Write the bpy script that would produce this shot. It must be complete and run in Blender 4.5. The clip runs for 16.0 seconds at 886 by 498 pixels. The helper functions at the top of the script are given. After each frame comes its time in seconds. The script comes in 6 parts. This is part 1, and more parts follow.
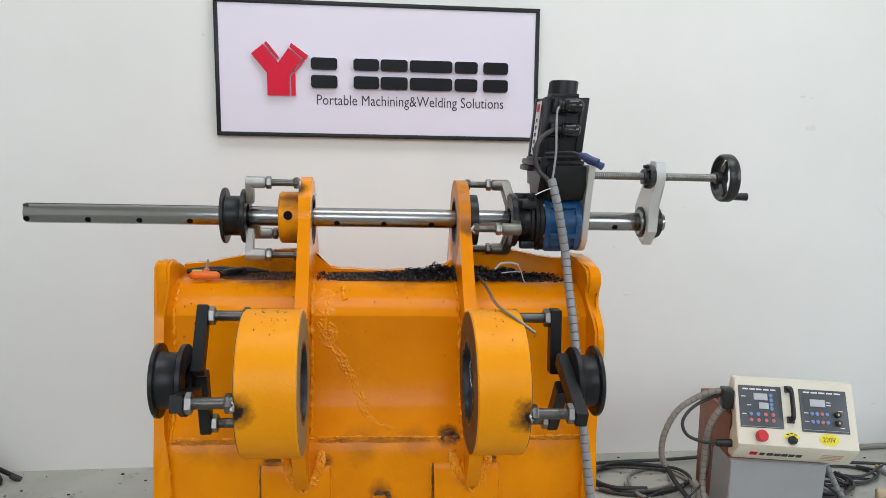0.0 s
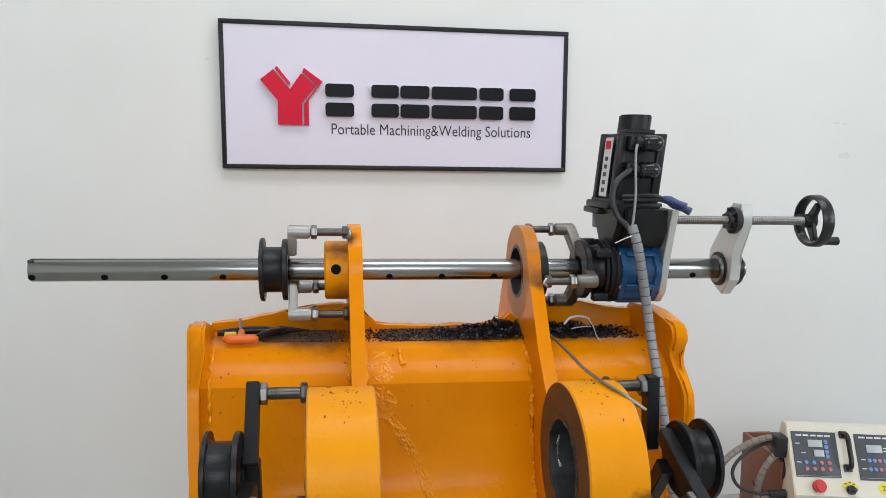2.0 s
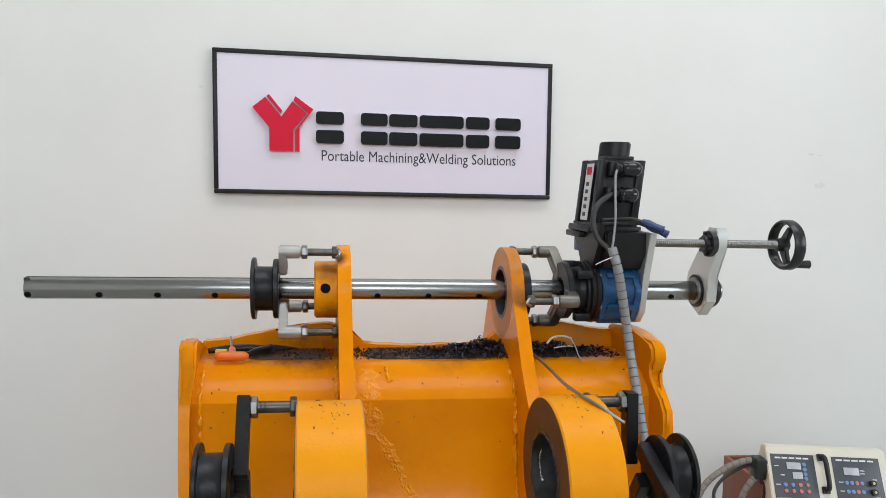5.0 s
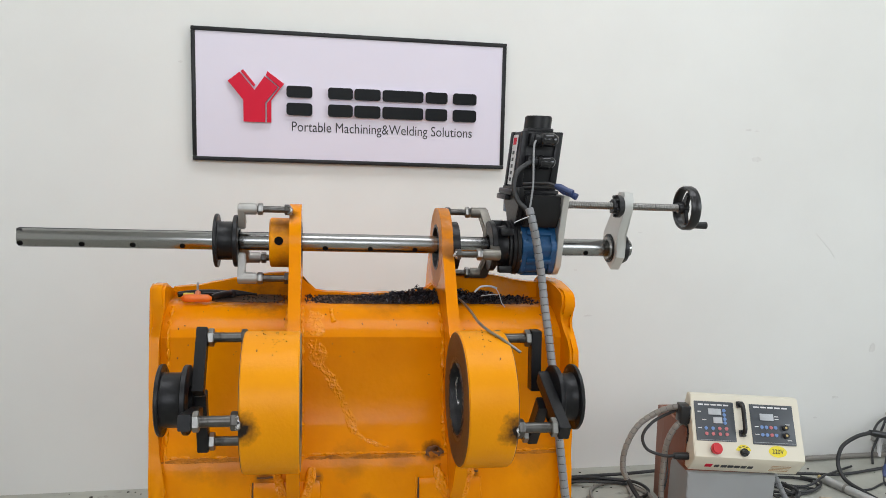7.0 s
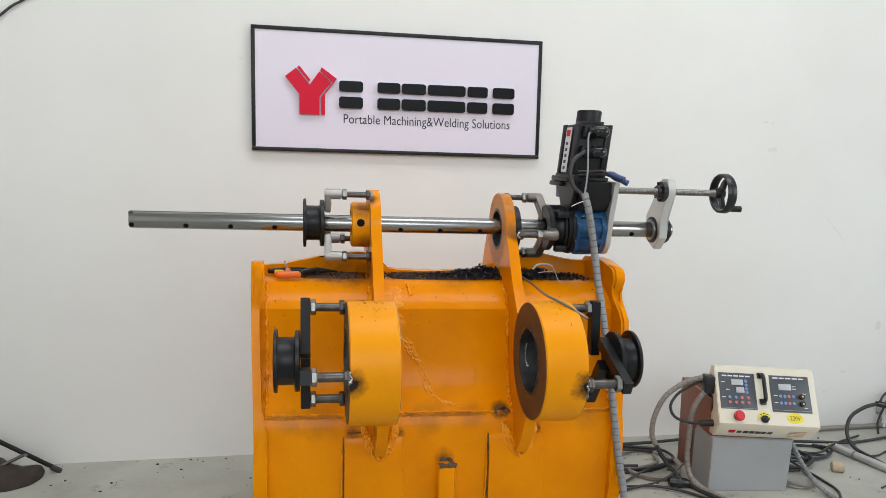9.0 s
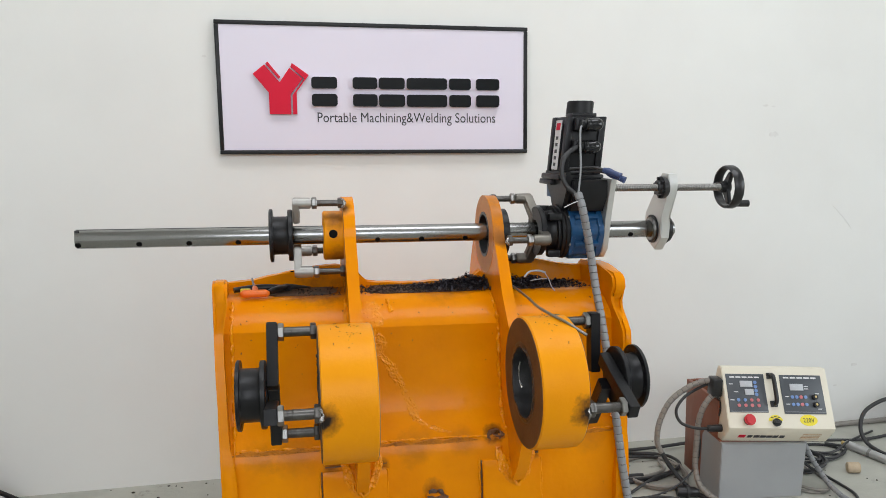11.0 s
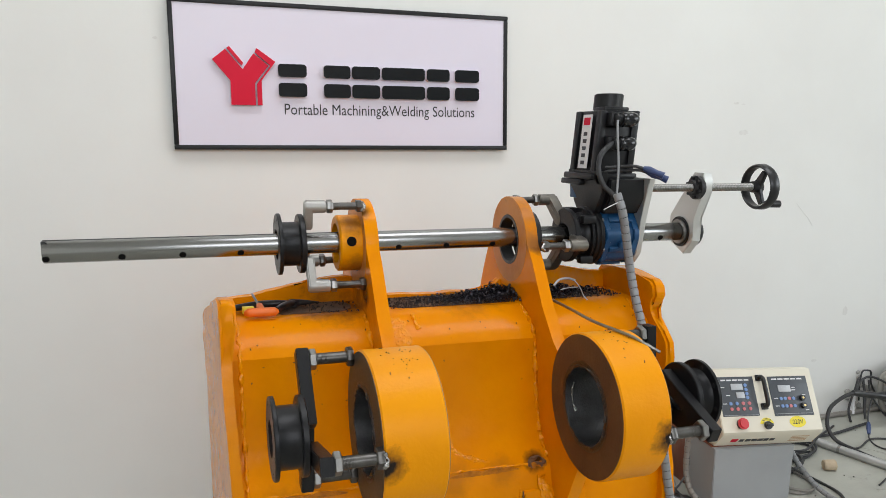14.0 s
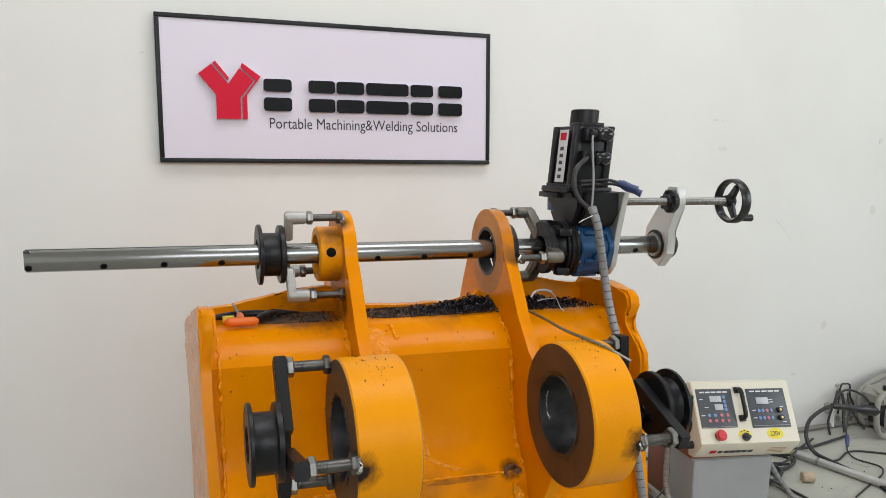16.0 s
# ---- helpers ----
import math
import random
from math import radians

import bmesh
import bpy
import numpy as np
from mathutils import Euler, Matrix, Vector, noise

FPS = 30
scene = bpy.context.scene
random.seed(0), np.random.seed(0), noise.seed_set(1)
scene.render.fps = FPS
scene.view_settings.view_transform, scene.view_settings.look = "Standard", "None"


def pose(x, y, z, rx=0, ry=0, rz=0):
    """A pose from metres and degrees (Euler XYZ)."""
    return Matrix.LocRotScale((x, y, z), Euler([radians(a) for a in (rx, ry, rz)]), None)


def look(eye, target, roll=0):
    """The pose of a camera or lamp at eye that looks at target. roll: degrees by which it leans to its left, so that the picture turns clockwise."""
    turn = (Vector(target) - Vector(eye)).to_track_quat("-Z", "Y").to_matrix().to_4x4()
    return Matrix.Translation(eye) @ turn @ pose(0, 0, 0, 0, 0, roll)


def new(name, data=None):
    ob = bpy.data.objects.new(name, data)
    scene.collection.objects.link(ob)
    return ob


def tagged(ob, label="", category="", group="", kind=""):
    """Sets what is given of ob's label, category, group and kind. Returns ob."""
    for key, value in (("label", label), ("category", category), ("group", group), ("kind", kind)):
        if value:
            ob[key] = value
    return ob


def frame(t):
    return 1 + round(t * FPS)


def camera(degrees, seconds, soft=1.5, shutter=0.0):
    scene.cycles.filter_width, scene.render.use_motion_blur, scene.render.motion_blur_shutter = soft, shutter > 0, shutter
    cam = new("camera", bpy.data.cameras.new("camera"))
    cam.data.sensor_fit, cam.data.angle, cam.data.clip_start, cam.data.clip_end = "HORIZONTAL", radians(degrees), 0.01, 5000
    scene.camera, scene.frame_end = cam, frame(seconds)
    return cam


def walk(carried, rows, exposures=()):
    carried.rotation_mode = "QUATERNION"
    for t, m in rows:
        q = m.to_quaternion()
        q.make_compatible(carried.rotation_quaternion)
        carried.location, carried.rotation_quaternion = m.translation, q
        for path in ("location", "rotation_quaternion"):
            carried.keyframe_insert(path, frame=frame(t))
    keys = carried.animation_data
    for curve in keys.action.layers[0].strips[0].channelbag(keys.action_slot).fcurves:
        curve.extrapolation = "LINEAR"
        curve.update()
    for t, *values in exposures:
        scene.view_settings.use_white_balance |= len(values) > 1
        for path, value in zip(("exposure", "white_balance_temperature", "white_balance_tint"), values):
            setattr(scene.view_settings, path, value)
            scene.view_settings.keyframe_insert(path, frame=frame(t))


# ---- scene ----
cam = camera(60.2, 16.0, 0.75)
PATH = [
    (0, (-0.086, -0.009, 1.386), (0.102, 1.961, 1.098), 0.5),
    (0.5, (-0.067, 0.031, 1.417), (0.125, 2.001, 1.131), 0.4),
    (1, (-0.121, 0.103, 1.447), (0.095, 2.071, 1.162), 0.2),
    (1.5, (-0.222, 0.207, 1.449), (0.031, 2.172, 1.177), 0.1),
    (2, (-0.31, 0.249, 1.448), (-0.017, 2.212, 1.197), 0.2),
    (2.5, (-0.333, 0.238, 1.44), (-0.012, 2.2, 1.222), 0.5),
    (3, (-0.326, 0.227, 1.442), (0.008, 2.19, 1.256), 0.9),
    (5.5, (-0.312, 0.165, 1.428), (0.014, 2.131, 1.259), 0.6),
    (6, (-0.249, 0.111, 1.431), (0.073, 2.076, 1.246), 0.8),
    (6.5, (-0.189, -0.008, 1.417), (0.139, 1.954, 1.21), 1.1),
    (7, (-0.199, -0.105, 1.411), (0.129, 1.854, 1.178), 1.2),
    (7.5, (-0.339, -0.222, 1.404), (-0.008, 1.734, 1.151), 1.2),
    (8, (-0.429, -0.305, 1.403), (-0.094, 1.648, 1.137), 1.2),
    (8.5, (-0.456, -0.332, 1.406), (-0.115, 1.621, 1.143), 1.3),
    (9, (-0.451, -0.304, 1.407), (-0.104, 1.648, 1.149), 1.2),
    (11.5, (-0.339, -0.027, 1.436), (0.027, 1.918, 1.146), -1.0),
    (12, (-0.302, 0.058, 1.437), (0.077, 1.999, 1.14), -0.9),
    (12.5, (-0.31, 0.136, 1.428), (0.113, 2.068, 1.127), -0.9),
    (13, (-0.464, 0.188, 1.435), (0.029, 2.103, 1.131), -0.7),
    (13.5, (-0.614, 0.2, 1.435), (-0.046, 2.094, 1.135), -0.5),
    (14, (-0.663, 0.209, 1.43), (-0.031, 2.084, 1.138), -0.3),
    (14.5, (-0.653, 0.201, 1.433), (0.013, 2.065, 1.152), 0.0),
    (15, (-0.647, 0.19, 1.43), (0.024, 2.055, 1.159), 0.2),
    (15.5, (-0.645, 0.174, 1.425), (0.02, 2.042, 1.164), 0.1),
    (16, (-0.646, 0.163, 1.425), (0.011, 2.035, 1.173), 0.0),
]
walk(cam, [(t, look(eye, target, roll)) for t, eye, target, roll in PATH],
     [(0, -0.01, 6300, 10), (3.2, -0.04, 6280, 10), (6, -0.04, 6400, 10), (9, 0.0, 6480, 10), (12.5, -0.01, 6460, 10), (16, -0.05, 6620, 10)])

# ---- world and light ----
world = bpy.data.worlds.new("world")
scene.world = world
world.use_nodes = True
wn = world.node_tree.nodes
sky = wn.new("ShaderNodeTexSky")
sky.sky_type, sky.sun_disc = "NISHITA", False
sky.sun_elevation, sky.sun_rotation = radians(48), radians(150)
wn["Background"].inputs["Strength"].default_value = 0.12
world.node_tree.links.new(sky.outputs[0], wn["Background"].inputs["Color"])


def area_lamp(name, eye, target, w, h, watts, colour):
    d = bpy.data.lights.new(name, "AREA")
    d.shape, d.size, d.size_y, d.energy, d.color = "RECTANGLE", w, h, watts, colour
    ob = new(name, d)
    ob.matrix_world = look(eye, target)
    return ob


# front lamp and its high opening are unseen, added to shape the light
area_lamp("added_front_daylight", (-1.0, -4.35, 3.35), (-0.4, 0.9, 1.3), 5.4, 2.1, 138, (0.97, 0.98, 1.0))
area_lamp("daylight_window", (5.85, -1.5, 2.6), (0.2, 1.6, 1.2), 4.4, 2.4, 132, (0.92, 0.97, 1.0))
area_lamp("daylight_rooflight", (0.5, 1.3, 4.7), (0.5, 1.3, 0), 3.8, 1.6, 82, (0.98, 0.99, 1.0))


# ---- materials ----
def mat(name, colour, rough=0.5, metal=0.0, second=None, scale=6.0, amount=0.5, grain=120.0, bump=0.05, dirt=None, dirt_scale=9.0,
        dirt_level=0.62, rough_var=0.1, coat=0.0, stretch=(1, 1, 1), specular=0.5, object_random=0.0, spots=()):
    """A procedural surface: broad colour variation, fine grain in roughness and relief, optional dirt patches."""
    m = bpy.data.materials.new(name)
    m.use_nodes = True
    n, l = m.node_tree.nodes, m.node_tree.links
    b = n["Principled BSDF"]
    b.inputs["Metallic"].default_value = metal
    b.inputs["Specular IOR Level"].default_value = specular
    b.inputs["Coat Weight"].default_value = coat
    b.inputs["Coat Roughness"].default_value = 0.15
    tc = n.new("ShaderNodeNewGeometry")
    mp = n.new("ShaderNodeMapping")
    mp.inputs["Scale"].default_value = stretch
    l.new(tc.outputs["Position"], mp.inputs["Vector"])

    def noise_tex(sc, detail=4.0, rgh=0.6):
        t = n.new("ShaderNodeTexNoise")
        t.inputs["Scale"].default_value, t.inputs["Detail"].default_value, t.inputs["Roughness"].default_value = sc, detail, rgh
        l.new(mp.outputs[0], t.inputs["Vector"])
        return t

    def ramp(src, a, c):
        r = n.new("ShaderNodeMapRange")
        r.inputs["From Min"].default_value, r.inputs["From Max"].default_value = a, c
        l.new(src, r.inputs["Value"])
        return r.outputs[0]

    def mix(fac, c1, c2):
        x = n.new("ShaderNodeMix")
        x.data_type = "RGBA"
        if isinstance(fac, float):
            x.inputs["Factor"].default_value = fac
        else:
            l.new(fac, x.inputs["Factor"])
        for sock, c in ((x.inputs["A"], c1), (x.inputs["B"], c2)):
            if isinstance(c, tuple):
                sock.default_value = (*c, 1)
            else:
                l.new(c, sock)
        return x.outputs["Result"]

    big = noise_tex(scale)
    fine = noise_tex(grain, 3.0)
    second = second or tuple(0.72 * c for c in colour)
    f = n.new("ShaderNodeMath")
    f.operation = "MULTIPLY"
    f.inputs[1].default_value = amount
    l.new(ramp(big.outputs["Fac"], 0.35, 0.75), f.inputs[0])
    col = mix(f.outputs[0], colour, second)
    if object_random:
        oi = n.new("ShaderNodeObjectInfo")
        g = n.new("ShaderNodeMath")
        g.operation = "MULTIPLY"
        g.inputs[1].default_value = object_random
        l.new(oi.outputs["Random"], g.inputs[0])
        col = mix(g.outputs[0], col, second)
    if dirt:
        d1, d2 = noise_tex(dirt_scale, 6.0, 0.7), noise_tex(dirt_scale * 7, 4.0, 0.6)
        mul = n.new("ShaderNodeMath")
        mul.operation = "MULTIPLY"
        l.new(ramp(d1.outputs["Fac"], dirt_level, dirt_level + 0.12), mul.inputs[0])
        l.new(ramp(d2.outputs["Fac"], 0.4, 0.62), mul.inputs[1])
        col = mix(mul.outputs[0], col, dirt)
    for (sx, sy, sz), rad, colour2, strength in spots:
        dist = n.new("ShaderNodeVectorMath")
        dist.operation = "DISTANCE"
        dist.inputs[1].default_value = (sx, sy, sz)
        l.new(tc.outputs["Position"], dist.inputs[0])
        wob = noise_tex(30, 4.0, 0.7)
        s1 = n.new("ShaderNodeMath")
        s1.operation = "MULTIPLY_ADD"
        s1.inputs[1].default_value, s1.inputs[2].default_value = rad * 1.1, -rad * 0.55
        l.new(wob.outputs["Fac"], s1.inputs[0])
        s2 = n.new("ShaderNodeMath")
        l.new(dist.outputs["Value"], s2.inputs[0])
        l.new(s1.outputs[0], s2.inputs[1])
        s3 = n.new("ShaderNodeMapRange")
        s3.inputs["From Min"].default_value, s3.inputs["From Max"].default_value = rad * 0.35, rad
        s3.inputs["To Min"].default_value, s3.inputs["To Max"].default_value = strength, 0.0
        l.new(s2.outputs[0], s3.inputs["Value"])
        col = mix(s3.outputs[0], col, colour2)
    l.new(col, b.inputs["Base Color"])
    rr = n.new("ShaderNodeMapRange")
    rr.inputs["To Min"].default_value, rr.inputs["To Max"].default_value = max(0.03, rough - rough_var), min(1.0, rough + rough_var)
    l.new(fine.outputs["Fac"], rr.inputs["Value"])
    l.new(rr.outputs[0], b.inputs["Roughness"])
    if bump:
        bp = n.new("ShaderNodeBump")
        bp.inputs["Strength"].default_value, bp.inputs["Distance"].default_value = bump, 0.004
        add = n.new("ShaderNodeMath")
        add.inputs[1].default_value = 0.0
        l.new(big.outputs["Fac"], add.inputs[0])
        l.new(fine.outputs["Fac"], add.inputs[1])
        l.new(add.outputs[0], bp.inputs["Height"])
        l.new(bp.outputs[0], b.inputs["Normal"])
    return m


M_WALL = mat("white_wall_paint", (0.76, 0.76, 0.73), 0.75, second=(0.70, 0.69, 0.66), scale=1.6, amount=0.6, grain=60, bump=0.06, dirt=(0.5, 0.49, 0.46), dirt_scale=2.3, dirt_level=0.70)
M_FLOOR = mat("worn_concrete", (0.43, 0.43, 0.375), 0.65, second=(0.29, 0.285, 0.25), scale=3.0, amount=0.8, grain=90, bump=0.25, dirt=(0.10, 0.09, 0.08), dirt_scale=5, dirt_level=0.60)
M_CEIL = mat("ceiling_paint", (0.72, 0.72, 0.70), 0.8, scale=1.0, amount=0.3)
SOOT, RUST_AND_SHADE, WORN, PINKISH = (0.018, 0.013, 0.010), (0.16, 0.055, 0.015), (0.40, 0.150, 0.035), (0.60, 0.28, 0.12)
M_YELLOW = mat("orange_yellow_enamel", (0.80, 0.270, 0.0), 0.20, second=(0.66, 0.190, 0.0), scale=5.5, amount=0.75, grain=30, bump=0.36, dirt=(0.14, 0.05, 0.008), dirt_scale=9, dirt_level=0.675, specular=0.13,
               spots=(((0.105, 1.80, 0.652), 0.034, SOOT, 0.9), ((-0.33, 1.79, 0.607), 0.028, RUST_AND_SHADE, 0.8), ((-0.20, 1.79, 0.60), 0.024, RUST_AND_SHADE, 0.7), ((0.20, 1.79, 0.60), 0.028, SOOT, 0.8), ((-0.064, 1.78, 0.525), 0.035, RUST_AND_SHADE, 0.7),
                      ((-0.27, 1.96, 1.065), 0.045, SOOT, 0.8), ((-0.268, 1.975, 1.262), 0.030, SOOT, 0.85), ((0.160, 1.93, 1.16), 0.030, SOOT, 0.85), ((0.150, 1.96, 1.235), 0.055, WORN, 0.7), ((0.150, 1.94, 1.17), 0.045, WORN, 0.7),
                      ((0.150, 2.02, 1.27), 0.06, WORN, 0.7), ((-0.50, 1.80, 0.640), 0.05, RUST_AND_SHADE, 0.3), ((-0.42, 1.80, 0.640), 0.07, RUST_AND_SHADE, 0.28), ((-0.11, 1.80, 0.635), 0.06, RUST_AND_SHADE, 0.35), ((0.02, 1.80, 0.640), 0.05, RUST_AND_SHADE, 0.3),
                      ((0.36, 1.80, 0.640), 0.07, RUST_AND_SHADE, 0.3), ((-0.33, 2.03, 1.01), 0.11, RUST_AND_SHADE, 0.8), ((-0.42, 2.03, 1.01), 0.08, RUST_AND_SHADE, 0.6), ((0.36, 2.04, 1.01), 0.10, PINKISH, 0.7), ((0.0, 2.04, 1.01), 0.12, RUST_AND_SHADE, 0.5)))
# last two spots: dirt on the eye bush, with its shading painted in
M_YELLOW_SMOOTH = mat("satin_yellow_enamel", (0.83, 0.312, 0.0), 0.36, second=(0.73, 0.245, 0.0), scale=6, amount=0.6, grain=130, bump=0.18, dirt=(0.06, 0.04, 0.012), dirt_scale=30, dirt_level=0.70, specular=0.18,
                      spots=(((-0.350, 1.452, 0.852), 0.040, SOOT, 1.0), ((0.232, 1.458, 0.828), 0.044, SOOT, 1.0), ((-0.30, 1.66, 1.0), 0.02, RUST_AND_SHADE, 0.6), ((-0.295, 1.985, 1.240), 0.05, RUST_AND_SHADE, 0.75), ((-0.28, 1.99, 1.11), 0.05, RUST_AND_SHADE, 0.6)))
M_WORN_EYE = mat("worn_brown_orange_paint", (0.62, 0.250, 0.055), 0.45, second=(0.44, 0.15, 0.02), scale=9, amount=0.8, grain=60, bump=0.25, dirt=(0.10, 0.045, 0.02), dirt_scale=10, dirt_level=0.6, specular=0.35)
M_WELD_YELLOW = mat("painted_weld", (0.83, 0.30, 0.0), 0.22, second=(0.62, 0.18, 0.0), scale=25, amount=0.7, grain=80, bump=0.7, dirt=(0.12, 0.05, 0.02), dirt_scale=20, dirt_level=0.64, specular=0.35)
M_PALE = mat("faded_orange_primer", (0.60, 0.33, 0.16), 0.5, second=(0.55, 0.24, 0.06), scale=5, amount=0.8, grain=60, bump=0.3, dirt=(0.12, 0.05, 0.02), dirt_scale=8, dirt_level=0.63)
M_RUST = mat("machined_rusty_steel", (0.120, 0.058, 0.026), 0.55, 0.2, second=(0.055, 0.028, 0.016), scale=11, amount=0.9, grain=200, bump=0.15, dirt=(0.03, 0.02, 0.015), dirt_scale=11, dirt_level=0.6)
M_BORE = mat("dark_bored_steel", (0.07, 0.07, 0.072), 0.38, 0.7, second=(0.025, 0.024, 0.024), scale=22, amount=0.9, grain=260, bump=0.3)
M_SOOT = mat("dirty_ledge_grime", (0.07, 0.045, 0.03), 0.8, second=(0.20, 0.09, 0.035), scale=16, amount=0.9, grain=150, bump=0.5)
M_SEAM = mat("rusty_seam_dirt", (0.58, 0.190, 0.006), 0.5, second=(0.24, 0.085, 0.010), scale=40, amount=0.9, grain=180, bump=0.5, specular=0.2)
M_STEEL = mat("ground_steel", (0.33, 0.33, 0.325), 0.24, 1.0, second=(0.29, 0.29, 0.28), scale=9, amount=0.4, grain=160, bump=0.02, stretch=(0.08, 1, 1), rough_var=0.07)
M_BOLT = mat("oiled_bolt_steel", (0.135, 0.13, 0.122), 0.36, 0.9, second=(0.07, 0.062, 0.055), scale=30, amount=0.7, grain=220, bump=0.08)
M_NUT = mat("zinc_nut_steel", (0.29, 0.285, 0.27), 0.35, 0.95, second=(0.18, 0.175, 0.165), scale=30, amount=0.5, grain=220, bump=0.06)
M_ALU = mat("cast_aluminium", (0.40, 0.39, 0.365), 0.45, 0.7, second=(0.26, 0.25, 0.23), scale=20, amount=0.5, grain=250, bump=0.08)
M_ALU_OILY = mat("oily_cast_aluminium", (0.235, 0.22, 0.19), 0.42, 0.75, second=(0.12, 0.11, 0.095), scale=24, amount=0.8, grain=250, bump=0.10)
M_ALU_PLATE = mat("anodised_aluminium", (0.62, 0.62, 0.60), 0.40, 0.6, second=(0.62, 0.62, 0.60), scale=14, amount=0.4, grain=250, bump=0.03)
M_BLACK = mat("black_oxide_steel", (0.007, 0.007, 0.008), 0.38, 0.0, second=(0.014, 0.014, 0.015), scale=18, amount=0.6, grain=200, bump=0.08, specular=0.32)
M_PLASTIC = mat("black_plastic", (0.010, 0.010, 0.011), 0.32, second=(0.018, 0.018, 0.018), scale=30, amount=0.5, grain=250, bump=0.04)
M_GLOSS = mat("glossy_black_plastic", (0.012, 0.012, 0.013), 0.14, scale=30, amount=0.3, grain=200, bump=0.02)
M_RUBBER = mat("black_cable_rubber", (0.02, 0.02, 0.021), 0.5, second=(0.04, 0.04, 0.04), scale=20, amount=0.5, grain=150, bump=0.05)
M_BLUE = mat("blue_cast_enamel", (0.009, 0.070, 0.175), 0.34, second=(0.009, 0.05, 0.14), scale=20, amount=0.6, grain=150, bump=0.15)
M_BLUE_PLUG = mat("blue_plug_plastic", (0.035, 0.06, 0.16), 0.4, scale=30, amount=0.4)
M_HOLE = mat("black_hollow", (0.004, 0.004, 0.004), 0.7, specular=0.1, bump=0.0)
M_SPIRAL = mat("grey_spiral_wrap", (0.24, 0.245, 0.25), 0.4, second=(0.25, 0.25, 0.25), scale=40, amount=0.5, grain=150, bump=0.05)
M_SPIRAL_DIRTY = mat("dusty_spiral_wrap", (0.25, 0.235, 0.21), 0.5, second=(0.20, 0.18, 0.16), scale=30, amount=0.7, grain=150, bump=0.05)
M_CREAM = mat("cream_powder_coat", (0.72, 0.68, 0.56), 0.45, second=(0.66, 0.61, 0.49), scale=5, amount=0.5, grain=260, bump=0.05, dirt=(0.35, 0.27, 0.18), dirt_scale=8, dirt_level=0.68)
M_PANEL = mat("dark_grey_faceplate", (0.062, 0.070, 0.080), 0.4, second=(0.075, 0.083, 0.093), scale=10, amount=0.4, grain=200, bump=0.01)
M_LCD = mat("pale_display", (0.46, 0.48, 0.50), 0.25, scale=20, amount=0.2, bump=0.0)
M_WHITE = mat("white_print", (0.7, 0.7, 0.7), 0.5, scale=20, amount=0.1, bump=0.0)
M_RED = mat("red_plastic", (0.60, 0.035, 0.045), 0.35, scale=20, amount=0.2, bump=0.0)
M_PINK = mat("red_button", (0.55, 0.16, 0.17), 0.4, scale=20, amount=0.2, bump=0.0)
M_BTN_BLUE = mat("blue_button", (0.16, 0.27, 0.52), 0.4, scale=20, amount=0.2, bump=0.0)
M_YLABEL = mat("yellow_label", (0.80, 0.66, 0.03), 0.45, scale=20, amount=0.2, bump=0.0)
M_BRASS = mat("brass", (0.6, 0.45, 0.2), 0.35, 0.9, scale=30, amount=0.3)
M_GREY = mat("grey_painted_sheet", (0.33, 0.345, 0.35), 0.5, second=(0.27, 0.28, 0.285), scale=4, amount=0.6, grain=120, bump=0.06, dirt=(0.15, 0.15, 0.14), dirt_scale=6, dirt_level=0.66)
M_BROWN = mat("red_brown_plywood", (0.23, 0.075, 0.035), 0.5, second=(0.16, 0.05, 0.025), scale=6, amount=0.7, grain=60, bump=0.1, stretch=(1, 1, 0.2))
M_PLY = mat("plywood_edge", (0.52, 0.36, 0.22), 0.7, second=(0.38, 0.24, 0.14), scale=40, amount=0.6)
M_SIGN = mat("lilac_white_sign_panel", (0.70, 0.655, 0.745), 0.42, second=(0.67, 0.63, 0.715), scale=2, amount=0.5, grain=200, bump=0.0)
M_FRAME = mat("black_sign_frame", (0.012, 0.012, 0.013), 0.4, scale=20, amount=0.4, grain=200, bump=0.02, specular=0.3)
M_SIGN_RED = mat("red_acrylic", (0.62, 0.008, 0.035), 0.4, scale=10, amount=0.1, bump=0.0, specular=0.15)
M_ACRYL_EDGE = mat("frosted_acrylic_edge", (0.70, 0.64, 0.68), 0.4, scale=10, amount=0.15, bump=0.0)
M_SIGN_BLACK = mat("black_acrylic", (0.007, 0.008, 0.009), 0.4, scale=10, amount=0.15, bump=0.0, specular=0.15)
M_INK = mat("dark_grey_ink", (0.035, 0.035, 0.04), 0.5, scale=10, amount=0.15, bump=0.0)
M_CHIP = mat("blued_steel_swarf", (0.030, 0.032, 0.045), 0.28, 0.8, second=(0.06, 0.045, 0.04), scale=60, amount=0.8, grain=200, bump=0.05)
M_CRUMB = mat("rusty_crumbs", (0.035, 0.022, 0.016), 0.7, 0.2, second=(0.02, 0.018, 0.018), scale=60, amount=0.8)
M_ORANGE = mat("orange_grip_rubber", (0.80, 0.16, 0.012), 0.4, scale=30, amount=0.3, bump=0.03)
M_PIPE = mat("grey_galvanised_pipe", (0.55, 0.55, 0.54), 0.4, 0.6, second=(0.3, 0.3, 0.29), scale=8, amount=0.6, grain=120, bump=0.05)
M_CORK = mat("pale_wood_plug", (0.50, 0.40, 0.28), 0.75, second=(0.36, 0.27, 0.17), scale=40, amount=0.6, bump=0.2)
M_CLOTH = mat("dark_brown_cloth", (0.035, 0.026, 0.022), 0.9, second=(0.06, 0.045, 0.035), scale=12, amount=0.8, grain=150, bump=0.5)
